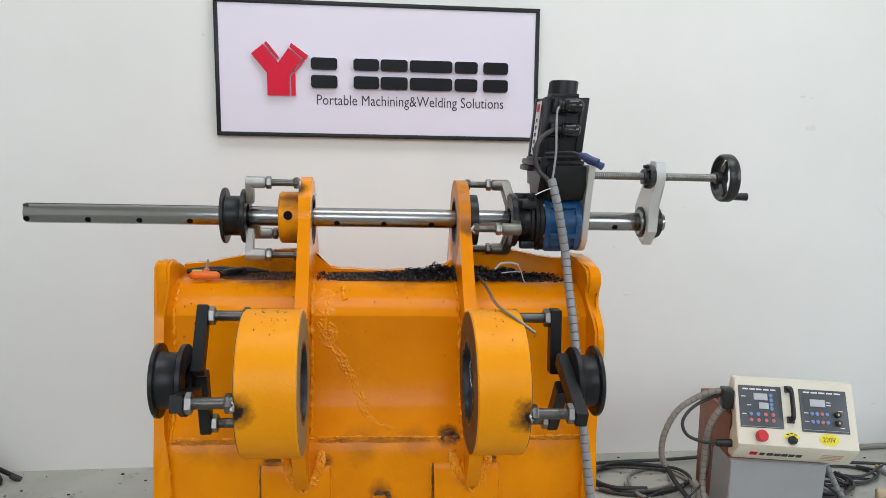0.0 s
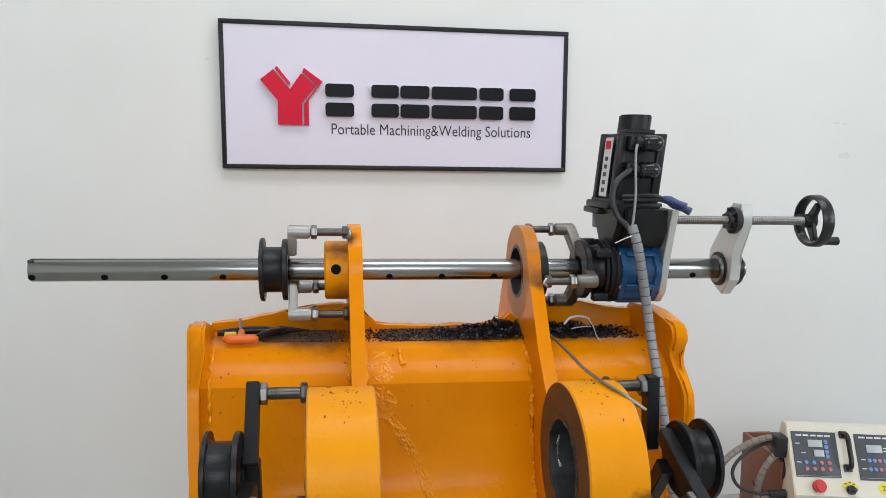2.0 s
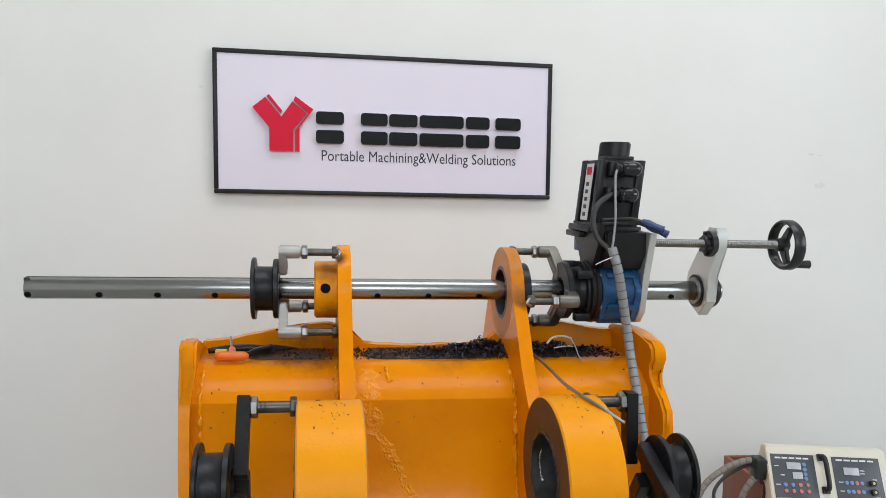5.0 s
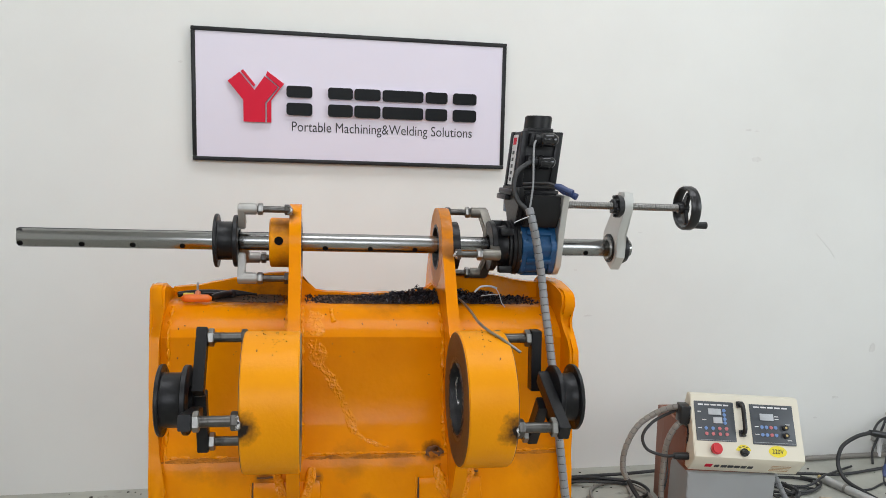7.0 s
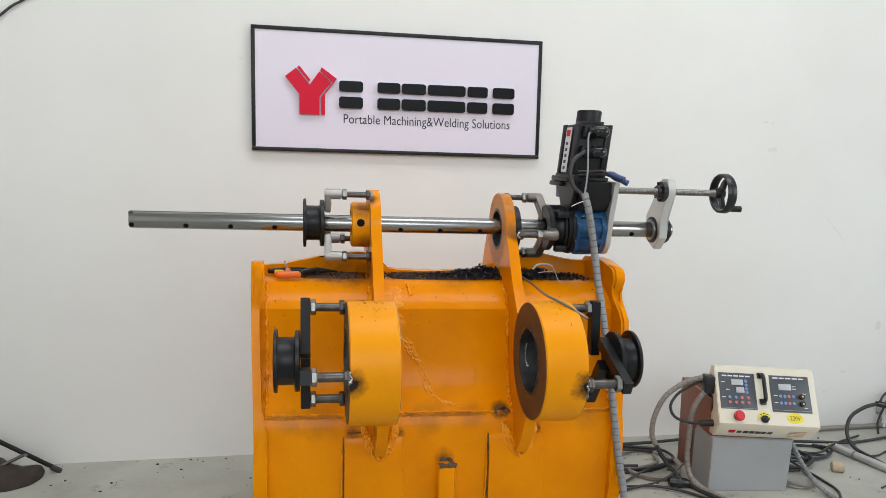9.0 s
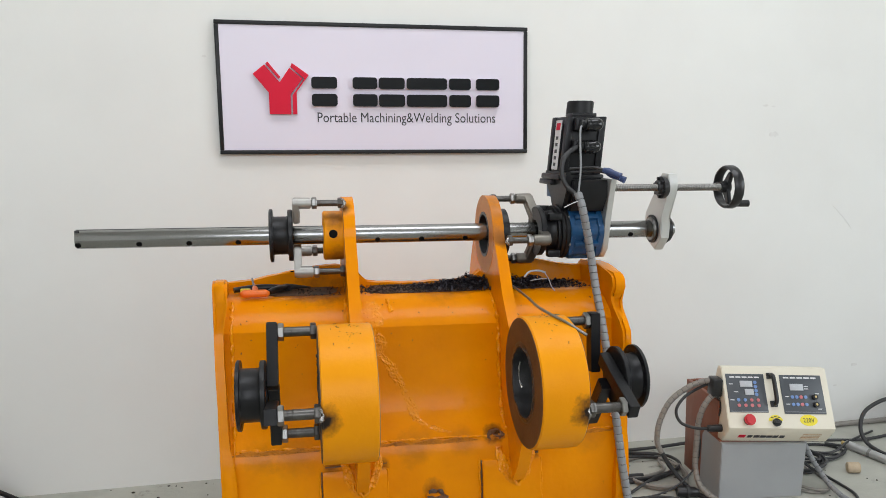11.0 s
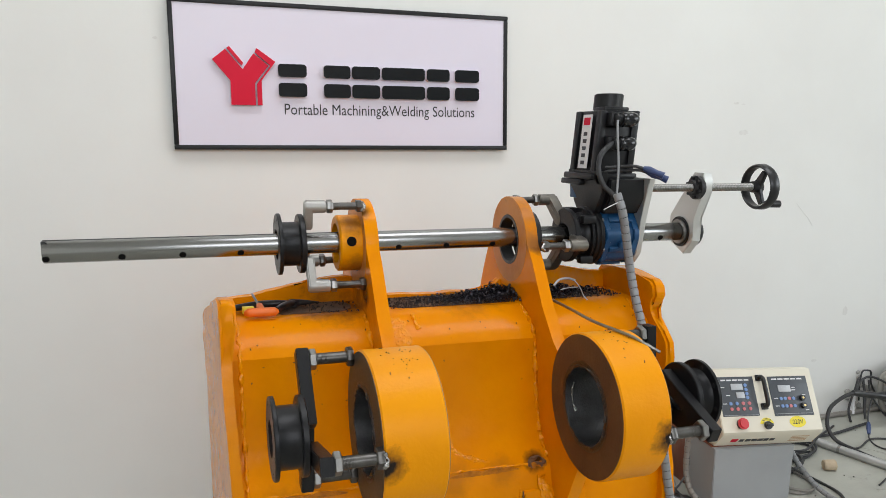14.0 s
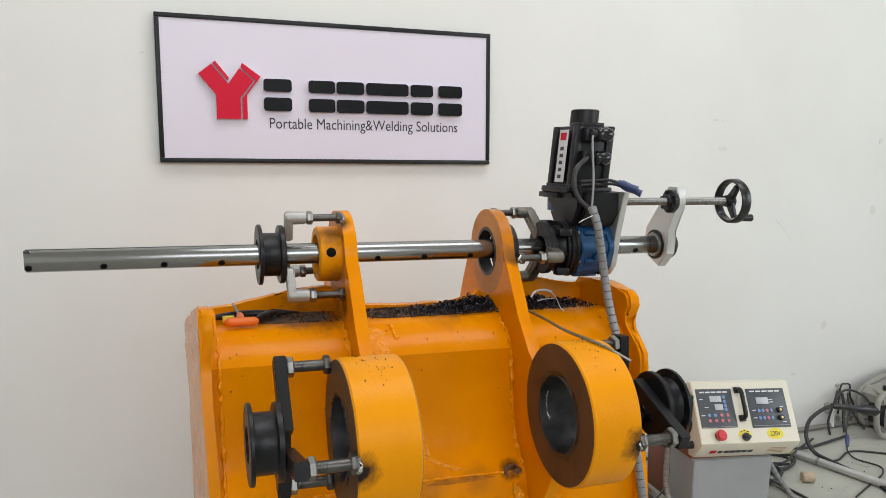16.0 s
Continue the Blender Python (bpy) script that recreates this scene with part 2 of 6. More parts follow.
M_GENERATOR = mat("beige_grey_metal", (0.34, 0.33, 0.29), 0.5, second=(0.22, 0.21, 0.19), scale=10, amount=0.7, grain=150, bump=0.1)
M_PATCH = mat("broken_plaster", (0.46, 0.45, 0.42), 0.9, second=(0.30, 0.28, 0.25), scale=20, amount=0.8, grain=90, bump=0.7)
M_SMUDGE = mat("grey_scuff", (0.66, 0.65, 0.62), 0.8, second=(0.73, 0.72, 0.695), scale=30, amount=0.9, bump=0.1)
M_SHINY_WELD = mat("bright_weld_bead", (0.55, 0.54, 0.52), 0.25, 0.9, second=(0.12, 0.10, 0.09), scale=60, amount=0.9, grain=150, bump=0.6)

# ---- builders ----
TILT_OF = {}
LEAN_DOWN = 0.0165


def thing(name, loc, label, category, group="", tilt=0.0):
    ob = new(name)
    ob.empty_display_size = 0.05
    ob.location = (loc[0], loc[1], loc[2] - tilt * (loc[0] + 0.05))
    TILT_OF[ob.name] = (tilt, Vector(ob.location))
    return tagged(ob, label, category, group)


def part(name, bm, material, parent, label="", smooth=40):
    """Links a bmesh, given in the place's own metres, as one mesh under a thing or a part."""
    tilt, base = TILT_OF[parent.name]
    for v in bm.verts:
        v.co.z -= tilt * (v.co.x + 0.05)
        v.co -= base
    bmesh.ops.recalc_face_normals(bm, faces=bm.faces)
    me = bpy.data.meshes.new(name)
    bm.to_mesh(me)
    bm.free()
    for p in me.polygons:
        p.use_smooth = smooth > 0
    if smooth:
        me.set_sharp_from_angle(angle=radians(smooth))
    for m in material if isinstance(material, (list, tuple)) else [material]:
        me.materials.append(m)
    ob = new(name, me)
    ob.parent = parent
    TILT_OF[ob.name] = (tilt, base)
    return tagged(ob, label)


def structure(name, bm, material, label, category, smooth=0):
    bmesh.ops.recalc_face_normals(bm, faces=bm.faces)
    me = bpy.data.meshes.new(name)
    bm.to_mesh(me)
    bm.free()
    me.materials.append(material)
    for p in me.polygons:
        p.use_smooth = smooth > 0
    if smooth:
        me.set_sharp_from_angle(angle=radians(smooth))
    ob = new(name, me)
    TILT_OF[ob.name] = (0.0, Vector((0, 0, 0)))
    return tagged(ob, label, category, kind="structure")


def box(bm, lo, hi, bevel=0.0, m=None):
    """A box between two corners, its edges rounded by bevel; m: a pose put on it about its own centre."""
    lo, hi = Vector(lo), Vector(hi)
    c, s = (lo + hi) / 2, hi - lo
    mm = Matrix.Translation(c) @ (m or Matrix()) @ Matrix.Diagonal((abs(s.x), abs(s.y), abs(s.z), 1))
    r = bmesh.ops.create_cube(bm, size=1, matrix=mm)
    if bevel:
        es = list({e for v in r["verts"] for e in v.link_edges})
        bmesh.ops.bevel(bm, geom=es, offset=bevel, segments=2, affect="EDGES", profile=0.5)
    return bm


def cyl(bm, a, b, r, seg=20, r2=None, bevel=0.0):
    a, b = Vector(a), Vector(b)
    d = b - a
    m = Matrix.Translation((a + b) / 2) @ d.to_track_quat("Z", "Y").to_matrix().to_4x4()
    res = bmesh.ops.create_cone(bm, cap_ends=True, segments=seg, radius1=r, radius2=r if r2 is None else r2, depth=d.length, matrix=m)
    if bevel:
        es = [e for e in {e for v in res["verts"] for e in v.link_edges} if any(len(f.verts) > 4 for f in e.link_faces)]
        bmesh.ops.bevel(bm, geom=es, offset=bevel, segments=2, affect="EDGES")
    return bm


def lathe(bm, prof, y, z, seg=56, closed=False):
    """Turns a profile of (x, radius) about the line along x through y, z."""
    rings = []
    for x, r in prof:
        rings.append([bm.verts.new((x, y + r * math.cos(2 * math.pi * k / seg), z + r * math.sin(2 * math.pi * k / seg))) for k in range(seg)])
    pairs = list(zip(rings, rings[1:])) + ([(rings[-1], rings[0])] if closed else [])
    for p, q in pairs:
        for k in range(seg):
            bm.faces.new((p[k], p[(k + 1) % seg], q[(k + 1) % seg], q[k]))
    if not closed:
        bm.faces.new(rings[0])
        bm.faces.new(rings[-1])
    return bm


def prism(bm, poly, x0, x1, bevel=0.0, axis="x"):
    """A plate: a polygon of (y, z) pushed from x0 to x1; with axis 'y' the polygon is (x, z) pushed along y."""
    def at(p, q):
        return (q, p[0], p[1]) if axis == "x" else (p[0], q, p[1])
    a = [bm.verts.new(at(p, x0)) for p in poly]
    b = [bm.verts.new(at(p, x1)) for p in poly]
    fa, fb = bm.faces.new(a), bm.faces.new(b)
    n = len(poly)
    for k in range(n):
        bm.faces.new((a[k], a[(k + 1) % n], b[(k + 1) % n], b[k]))
    if bevel:
        bmesh.ops.bevel(bm, geom=list(fa.edges) + list(fb.edges), offset=bevel, segments=2, affect="EDGES")
    return bm


def curve_points(pts, per=8):
    """Points along a smooth line through the given ones."""
    p = [Vector(q) for q in pts]
    p = [2 * p[0] - p[1]] + p + [2 * p[-1] - p[-2]]
    out = []
    for i in range(1, len(p) - 2):
        for k in range(per):
            t = k / per
            out.append(0.5 * (2 * p[i] + (p[i + 1] - p[i - 1]) * t + (2 * p[i - 1] - 5 * p[i] + 4 * p[i + 1] - p[i + 2]) * t * t
                              + (3 * p[i] - p[i - 1] - 3 * p[i + 1] + p[i + 2]) * t ** 3))
    out.append(p[-2])
    return out


def sweep(bm, pts, r, seg=8, radius=None):
    """A round tube along points; radius(i) may change its radius."""
    n = len(pts)
    rings, up = [], Vector((0.13, 0.3, 0.94)).normalized()
    for i, q in enumerate(pts):
        d = (pts[min(i + 1, n - 1)] - pts[max(i - 1, 0)]).normalized()
        side = d.cross(up)
        if side.length < 0.05:
            side = d.cross(Vector((1, 0, 0)))
        side.normalize()
        up = side.cross(d).normalized()
        rr = radius(i) if radius else r
        rings.append([bm.verts.new(q + rr * (math.cos(a) * side + math.sin(a) * up)) for a in [2 * math.pi * k / seg for k in range(seg)]])
    for p, q in zip(rings, rings[1:]):
        for k in range(seg):
            bm.faces.new((p[k], p[(k + 1) % seg], q[(k + 1) % seg], q[k]))
    bm.faces.new(rings[0])
    bm.faces.new(rings[-1])
    return bm


def cable(name, pts, r, material, label, category="cable", parent=None):
    bm = sweep(bmesh.new(), curve_points(pts), r)
    if parent:
        return part(name, bm, material, parent, label)
    t = thing(name, pts[0], label, category)
    part("sheath", bm, material, t)
    return t


def even_points(pts, step):
    """Points at even steps along a smooth line."""
    p = curve_points(pts, 30)
    out, need = [p[0]], step
    for a, b in zip(p, p[1:]):
        d = (b - a).length
        while d >= need and d > 0:
            a = a.lerp(b, need / d)
            out.append(a)
            d, need = (b - a).length, step
        need -= d
    return out


def spiral_sleeve(name, pts, r, material, label, pitch=0.03, group=""):
    """A cable in a spiral wrap: overlapping turns with a groove between each two."""
    step = pitch / 12
    p = even_points(pts, step)
    t = thing(name, pts[0], label, "cable", group)
    part("spiral_wrap", sweep(bmesh.new(), p, r, 12, lambda i: r * (0.78 if i % 12 == 0 else 0.985 if i % 12 in (1, 11) else 1.0)), material, t)
    part("cable_core", sweep(bmesh.new(), p, r * 0.86, 8), M_RUBBER, t)
    return t


def blob_line(bm, pts, r, seed, step=0.008):
    """A lumpy bead of weld along points: a tube whose radius and skin are roughened."""
    p = even_points(pts, 0.0035)
    if len(p) < 2:
        p = [Vector(pts[0]), Vector(pts[-1])]
    off = Vector((seed * 1.37, seed * 0.61, 0))
    before = set(bm.verts)
    sweep(bm, p, r, 10, lambda i: r * 0.72 * (0.8 + 0.75 * noise.noise(p[i] * 55 + off) + 0.35 * noise.noise(p[i] * 160 + off)))
    for v in bm.verts:
        if v not in before:
            v.co += noise.noise_vector(v.co * 110 + off) * r * 0.42
    return bm


def scar(bm, pts, half, height, seed, out=(0, -0.98, 0.2)):
    """A broad crust of old weld under paint: a ribbon along the surface with a ridged, uneven skin and a frayed outline."""
    p = even_points(pts, 0.0020)
    o = Vector(out).normalized()
    off = Vector((seed * 2.1, 0, seed))
    rows, n = [], 32
    for i, q in enumerate(p):
        d = (p[min(i + 1, len(p) - 1)] - p[max(i - 1, 0)]).normalized()
        side = d.cross(o).normalized()
        up = side.cross(d).normalized()
        if up.dot(o) < 0:
            up = -up
        end = min(1.0, 5 * i / len(p), 5 * (len(p) - 1 - i) / len(p))
        wa, wb = [half * (0.75 + 0.45 * noise.noise(q * 30 + off * k) + 0.15 * noise.noise(q * 110 + off * k)) * (0.35 + 0.65 * end) for k in (1, 2)]
        row = []
        for k in range(n + 1):
            u = 2 * k / n - 1
            s = q + side * (u * (wa if u < 0 else wb))
            ridge = 0.7 * (1 - abs(noise.noise(s * 75 + off))) ** 3 + 0.55 * (1 - abs(noise.noise(s * 170 + off))) ** 3 + 0.3 * noise.noise(s * 330 + off)
            h = min(1.0, 3 * (1 - abs(u))) * height * (0.75 * ridge - 0.25) * end
            row.append(bm.verts.new(s + up * (h - 0.0004 - 0.004 * (abs(u) > 0.99))))
        rows.append(row)
    for a, e in zip(rows, rows[1:]):
        for k in range(n):
            bm.faces.new((a[k], a[k + 1], e[k + 1], e[k]))
    return bm


def text_mesh(s, width, height, at, m, tilt=0.0):
    """Flat letters as a bmesh, fitted to a width and a height, its lower left corner at the given place of pose m."""
    c = bpy.data.curves.new("lettering", "FONT")
    c.body = s
    c.resolution_u = 3
    ob = bpy.data.objects.new("lettering", c)
    scene.collection.objects.link(ob)
    me = bpy.data.meshes.new_from_object(ob.evaluated_get(bpy.context.evaluated_depsgraph_get()))
    bpy.data.objects.remove(ob)
    bm = bmesh.new()
    bm.from_mesh(me)
    xs, ys = [v.co.x for v in bm.verts], [v.co.y for v in bm.verts]
    fx, fy = width / (max(xs) - min(xs)), height / (max(ys) - min(ys))
    for v in bm.verts:
        v.co = m @ Vector((at[0] + (v.co.x - min(xs)) * fx, at[1] + (v.co.y - min(ys)) * fy, 0))
    return bm


# ---- the room ----
WALL = 3.15
structure("floor", box(bmesh.new(), (-5.2, -4.7, -0.15), (6.2, WALL + 0.2, 0)), M_FLOOR, "grey worn concrete workshop floor with oil stains", "floor")
structure("wall_north", box(bmesh.new(), (-5.2, WALL, 0), (6.2, WALL + 0.2, 4.8)), M_WALL, "plain white painted wall with small scuffs", "wall")
structure("wall_west", box(bmesh.new(), (-5.2, -4.7, 0), (-5.0, WALL, 4.8)), M_WALL, "plain white painted side wall", "wall")
bm = bmesh.new()
for lo, hi in (((6.0, -4.5, 0), (6.2, WALL, 1.3)), ((6.0, -4.5, 3.9), (6.2, WALL, 4.8)), ((6.0, -4.5, 1.3), (6.2, -3.8, 3.9)), ((6.0, 0.8, 1.3), (6.2, WALL, 3.9))):
    box(bm, lo, hi)
structure("wall_east", bm, M_WALL, "white side wall with a wide window opening", "wall")
# unseen wall; its high opening is added to let the front lamp in
bm = bmesh.new()
for lo, hi in (((-5.0, -4.7, 0), (-3.8, -4.5, 4.8)), ((1.8, -4.7, 0), (6.2, -4.5, 4.8)), ((-3.8, -4.7, 4.5), (1.8, -4.5, 4.8)), ((-3.8, -4.7, 0), (1.8, -4.5, 2.2))):
    box(bm, lo, hi)
structure("wall_south", bm, M_WALL, "unseen white wall with a wide opening added for the front lamp", "wall")
bm = bmesh.new()
for lo, hi in (((-5.2, -4.7, 4.8), (6.2, 0.4, 4.95)), ((-5.2, 2.2, 4.8), (6.2, WALL + 0.2, 4.95)), ((-5.2, 0.4, 4.8), (-1.5, 2.2, 4.95)), ((2.5, 0.4, 4.8), (6.2, 2.2, 4.95))):
    box(bm, lo, hi)
structure("ceiling", bm, M_CEIL, "pale painted ceiling with a rooflight opening", "ceiling")

# ---- the sign ----
SIGN_TILT = 0.0115
sign = thing("wall_sign", (-0.05, WALL, 1.38), "lilac-white company sign board in a black frame on the wall", "sign", tilt=SIGN_TILT)
SX0, SX1, SZ0, SZ1, SY = -0.690, 0.597, 1.3805, 1.9095, 3.118
part("panel", box(bmesh.new(), (SX0 + 0.012, SY + 0.006, SZ0 + 0.012), (SX1 - 0.012, WALL - 0.001, SZ1 - 0.012)), M_SIGN, sign, "lilac-white printed panel")
fw = 0.0165
for lo, hi in (((SX0, SY, SZ0), (SX1, WALL - 0.002, SZ0 + fw)), ((SX0, SY, SZ1 - fw), (SX1, WALL - 0.002, SZ1)),
               ((SX0, SY + 0.001, SZ0 + fw), (SX0 + fw, WALL - 0.002, SZ1 - fw)), ((SX1 - fw, SY + 0.001, SZ0 + fw), (SX1, WALL - 0.002, SZ1 - fw))):
    part("frame_rail", box(bmesh.new(), lo, hi, 0.003), M_FRAME, sign, "black frame moulding")


def raised(name, poly, depth, face_mat, label):
    """A raised acrylic shape with a pale edge, standing off the panel."""
    y = SY + 0.006
    body = part(name, prism(bmesh.new(), poly, y - 0.0005, y - depth, 0.0, "y"), M_ACRYL_EDGE, sign, label)
    part("face", prism(bmesh.new(), poly, y - depth - 0.0004, y - depth - 0.004, 0.0, "y"), face_mat, body)
    return body


red = "red raised acrylic shape of the emblem"
raised("emblem_shape", [(-0.548, 1.700), (-0.502, 1.737), (-0.444, 1.668), (-0.404, 1.725), (-0.352, 1.683), (-0.402, 1.620), (-0.402, 1.541), (-0.488, 1.541), (-0.488, 1.627)], 0.014, M_SIGN_RED, red)
raised("emblem_shape", [(-0.497, 1.741), (-0.488, 1.748), (-0.441, 1.690), (-0.446, 1.680)], 0.014, M_SIGN_RED, red)
raised("emblem_shape", [(-0.399, 1.729), (-0.393, 1.745), (-0.327, 1.698), (-0.378, 1.630), (-0.378, 1.541), (-0.395, 1.541), (-0.395, 1.617), (-0.345, 1.683)], 0.014, M_SIGN_RED, red)


def rounded(x0, z0, x1, z1, r, n=5):
    out = []
    for cx, cz, a0 in ((x1 - r, z1 - r, 0), (x0 + r, z1 - r, 90), (x0 + r, z0 + r, 180), (x1 - r, z0 + r, 270)):
        out += [(cx + r * math.cos(radians(a0 + 90 * k / n)), cz + r * math.sin(radians(a0 + 90 * k / n))) for k in range(n + 1)]
    return out


for a, b in ((-0.318, -0.214), (-0.151, -0.050), (-0.044, 0.064), (0.072, 0.243), (0.252, 0.345), (0.368, 0.469)):
    for z0, z1 in ((1.574, 1.624), (1.645, 1.692)):
        raised("brand_bar", rounded(a, z0, b, z1, 0.012), 0.014, M_SIGN_BLACK, "black raised acrylic bar")
SIGN_POSE = pose(0, SY + 0.0045, 0, 90, 0, 0)
part("tagline_lettering", text_mesh("Portable Machining&Welding Solutions", 0.752, 0.053, (-0.297, 1.497), SIGN_POSE), M_INK, sign, "thin dark grey printed lettering", 0)

# ---- the digger bucket ----
bucket = thing("excavator_bucket", (-0.05, 2.2, 0), "worn orange-yellow excavator bucket standing upright on the floor", "excavator bucket", tilt=LEAN_DOWN)
SHELL = [(2.13, 1.010), (1.978, 1.010), (1.966, 1.007), (1.950, 1.000), (1.926, 0.988), (1.890, 0.961), (1.878, 0.940), (1.879, 0.915), (1.876, 0.88), (1.867, 0.80), (1.853, 0.735), (1.838, 0.700), (1.814, 0.672), (1.799, 0.655),
         (1.790, 0.640), (1.779, 0.60), (1.772, 0.50), (1.777, 0.40), (1.804, 0.28), (1.90, 0.15), (2.0, 0.05), (2.12, 0.0), (2.55, 0.0), (2.70, 0.15), (2.62, 0.55), (2.40, 0.85), (2.2, 0.99)]


def shell_y(z):
    """How far back the shell's front lies at a height between the ledge and the lower seam."""
    for (ya, za), (yb, zb) in zip(SHELL[2:14], SHELL[3:14]):
        if zb <= z <= za:
            return ya + (yb - ya) * (za - z) / (za - zb)
    return SHELL[13][0]


def on_shell(*places):
    return [(x, shell_y(z), z) for x, z in places]


bm = bmesh.new()
NX = 60
rnd = random.Random(4)
cols = []
for i in range(NX + 1):
    x = -0.597 + 1.078 * i / NX
    col = []
    for k, (y, z) in enumerate(SHELL):
        d = 0.0018 * noise.noise(Vector((x * 5, y * 6, z * 7)))
        xs = x - 0.030 * max(0.0, (x - 0.25) / 0.231) * max(0.0, min(1.0, (0.85 - z) / 0.2))
        col.append(bm.verts.new((xs, y + (d if k < 18 else 0), z + d * 0.5 * (0 < z < 1))))
    cols.append(col)
n = len(SHELL)
for a, b in zip(cols, cols[1:]):
    for k in range(n):
        bm.faces.new((a[k], a[(k + 1) % n], b[(k + 1) % n], b[k]))
bm.faces.new(cols[0])
bm.faces.new(cols[-1])
part("shell", bm, M_YELLOW, bucket, "glossy orange-yellow curved steel shell with dirt stains", 30)


def ragged_prism(bm, poly, x0, x1, amp, seed, axis="x", bevel=0.004):
    """A flame-cut plate: the outline is split finely and roughened before it is given its thickness."""
    rnd = random.Random(seed)
    pts = []
    for (a, b), (c, d) in zip(poly, poly[1:] + poly[:1]):
        m = max(1, int(math.hypot(c - a, d - b) / 0.03))
        for k in range(m):
            t = k / m
            w = amp if b + (d - b) * t > 0.05 else 0
            pts.append((a + (c - a) * t + rnd.uniform(-w, w), b + (d - b) * t + rnd.uniform(-w, w)))
    return prism(bm, pts, x0, x1, bevel, axis)


SIDE_L = [(1.868, 1.020), (1.872, 1.062), (1.885, 1.073), (1.97, 1.066), (2.05, 1.030), (2.14, 1.010), (2.3, 0.96), (2.5, 0.84), (2.72, 0.5), (2.76, 0.2), (2.6, 0.0), (2.05, 0.0), (1.90, 0.10), (1.775, 0.30), (1.748, 0.46), (1.752, 0.58), (1.79, 0.70), (1.835, 0.86), (1.865, 0.97)]


def thinned(bm, inner, way, amount, low):
    """Thins a side plate between its thick head and its thick foot, draws its foot in by low, and wavers its surface a little."""
    for v in bm.verts:
        f = max(0.0, min(1.0, (1.005 - v.co.z) / 0.05)) * max(0.0, min(1.0, (v.co.z - 0.60) / 0.08))
        if abs(v.co.x - inner) < 0.012:
            v.co.x += way * amount * f
        v.co.x += low * max(0.0, min(1.0, (0.85 - v.co.z) / 0.2)) + 0.0025 * noise.noise(v.co * 14)
        v.co.y += 0.0030 * noise.noise(v.co * 22 + Vector((4, 0, 0)))
    return bm


bm = thinned(ragged_prism(bmesh.new(), SIDE_L, -0.611, -0.574, 0.0008, 3, bevel=0.007), -0.574, -1, 0.014, 0.008)
bm.normal_update()
for f in bm.faces:
    f.material_index = 1 if f.calc_center_median().x < -0.606 and abs(f.normal.x) > 0.8 else 0
for v in bm.verts:
    v.co.x -= min(0.027, 0.06 * max(0.0, v.co.y - 1.84)) - 0.003
part("side_plate", bm, [M_YELLOW, M_PALE], bucket, "thick flame-cut side plate, pale and faded outside", 65)
SIDE_R = [(1.851, 1.030), (1.856, 1.056), (1.872, 1.070), (1.915, 1.072), (1.98, 1.080), (2.05, 1.078), (2.13, 1.070), (2.165, 1.01), (2.3, 0.96), (2.5, 0.84), (2.72, 0.5), (2.76, 0.2), (2.6, 0.0), (2.05, 0.0), (1.90, 0.10), (1.775, 0.30), (1.748, 0.46), (1.750, 0.58), (1.778, 0.68), (1.800, 0.76), (1.805, 0.83), (1.800, 0.88), (1.807, 0.920), (1.832, 0.947), (1.872, 0.966), (1.880, 0.993), (1.862, 1.010)]
part("side_plate", thinned(ragged_prism(bmesh.new(), SIDE_R, 0.460, 0.497, 0.0008, 5, bevel=0.007), 0.460, 1, 0.012, -0.026), M_YELLOW, bucket, "thick side plate with a torn wavy edge", 65)
# upright back rim behind the ledge
RIM = [(-0.595, 0.98), (-0.595, 1.030), (-0.52, 1.036), (-0.45, 1.052), (-0.38, 1.064), (-0.285, 1.078), (-0.235, 1.066), (-0.20, 1.022), (-0.10, 1.016), (0.08, 1.018), (0.12, 1.028), (0.18, 1.084), (0.235, 1.086), (0.30, 1.080), (0.36, 1.070), (0.43, 1.056), (0.47, 1.058), (0.47, 0.98)]
part("back_rim", ragged_prism(bmesh.new(), RIM, 2.105, 2.135, 0.0025, 11, "y"), M_YELLOW, bucket, "flame-cut rim plate along the back of the ledge")


def ear(x0, x1):
    """A lug plate with a round eye above and a foot that runs down into the shell."""
    cy, cz, R, r = 2.052, 1.163, 0.113, 0.066
    outer = [(cy + R * math.cos(radians(a)), cz + R * math.sin(radians(a))) for a in range(10, 171, 8)]
    outer += [(1.936, 1.165), (1.905, 1.125), (1.845, 1.024), (1.784, 0.952), (1.735, 0.915), (1.712, 0.857), (1.692, 0.78), (1.652, 0.735), (1.655, 0.69), (1.70, 0.60), (1.745, 0.545), (1.80, 0.545), (1.87, 0.60), (1.90, 0.90), (1.99, 1.0), (2.255, 1.0), (2.228, 1.062), (2.175, 1.16)]
    bm = bmesh.new()
    loops = []
    for pts in (outer, [(cy + r * math.cos(radians(a)), cz + r * math.sin(radians(a))) for a in range(0, 360, 10)]):
        vs = [bm.verts.new((x0, *p)) for p in pts]
        loops += [bm.edges.new((vs[k], vs[(k + 1) % len(vs)])) for k in range(len(vs))]
    bmesh.ops.triangle_fill(bm, use_beauty=True, edges=loops)
    ext = bmesh.ops.extrude_face_region(bm, geom=list(bm.faces))
    for v in ext["geom"]:
        if isinstance(v, bmesh.types.BMVert):
            v.co.x = x1
    return bm


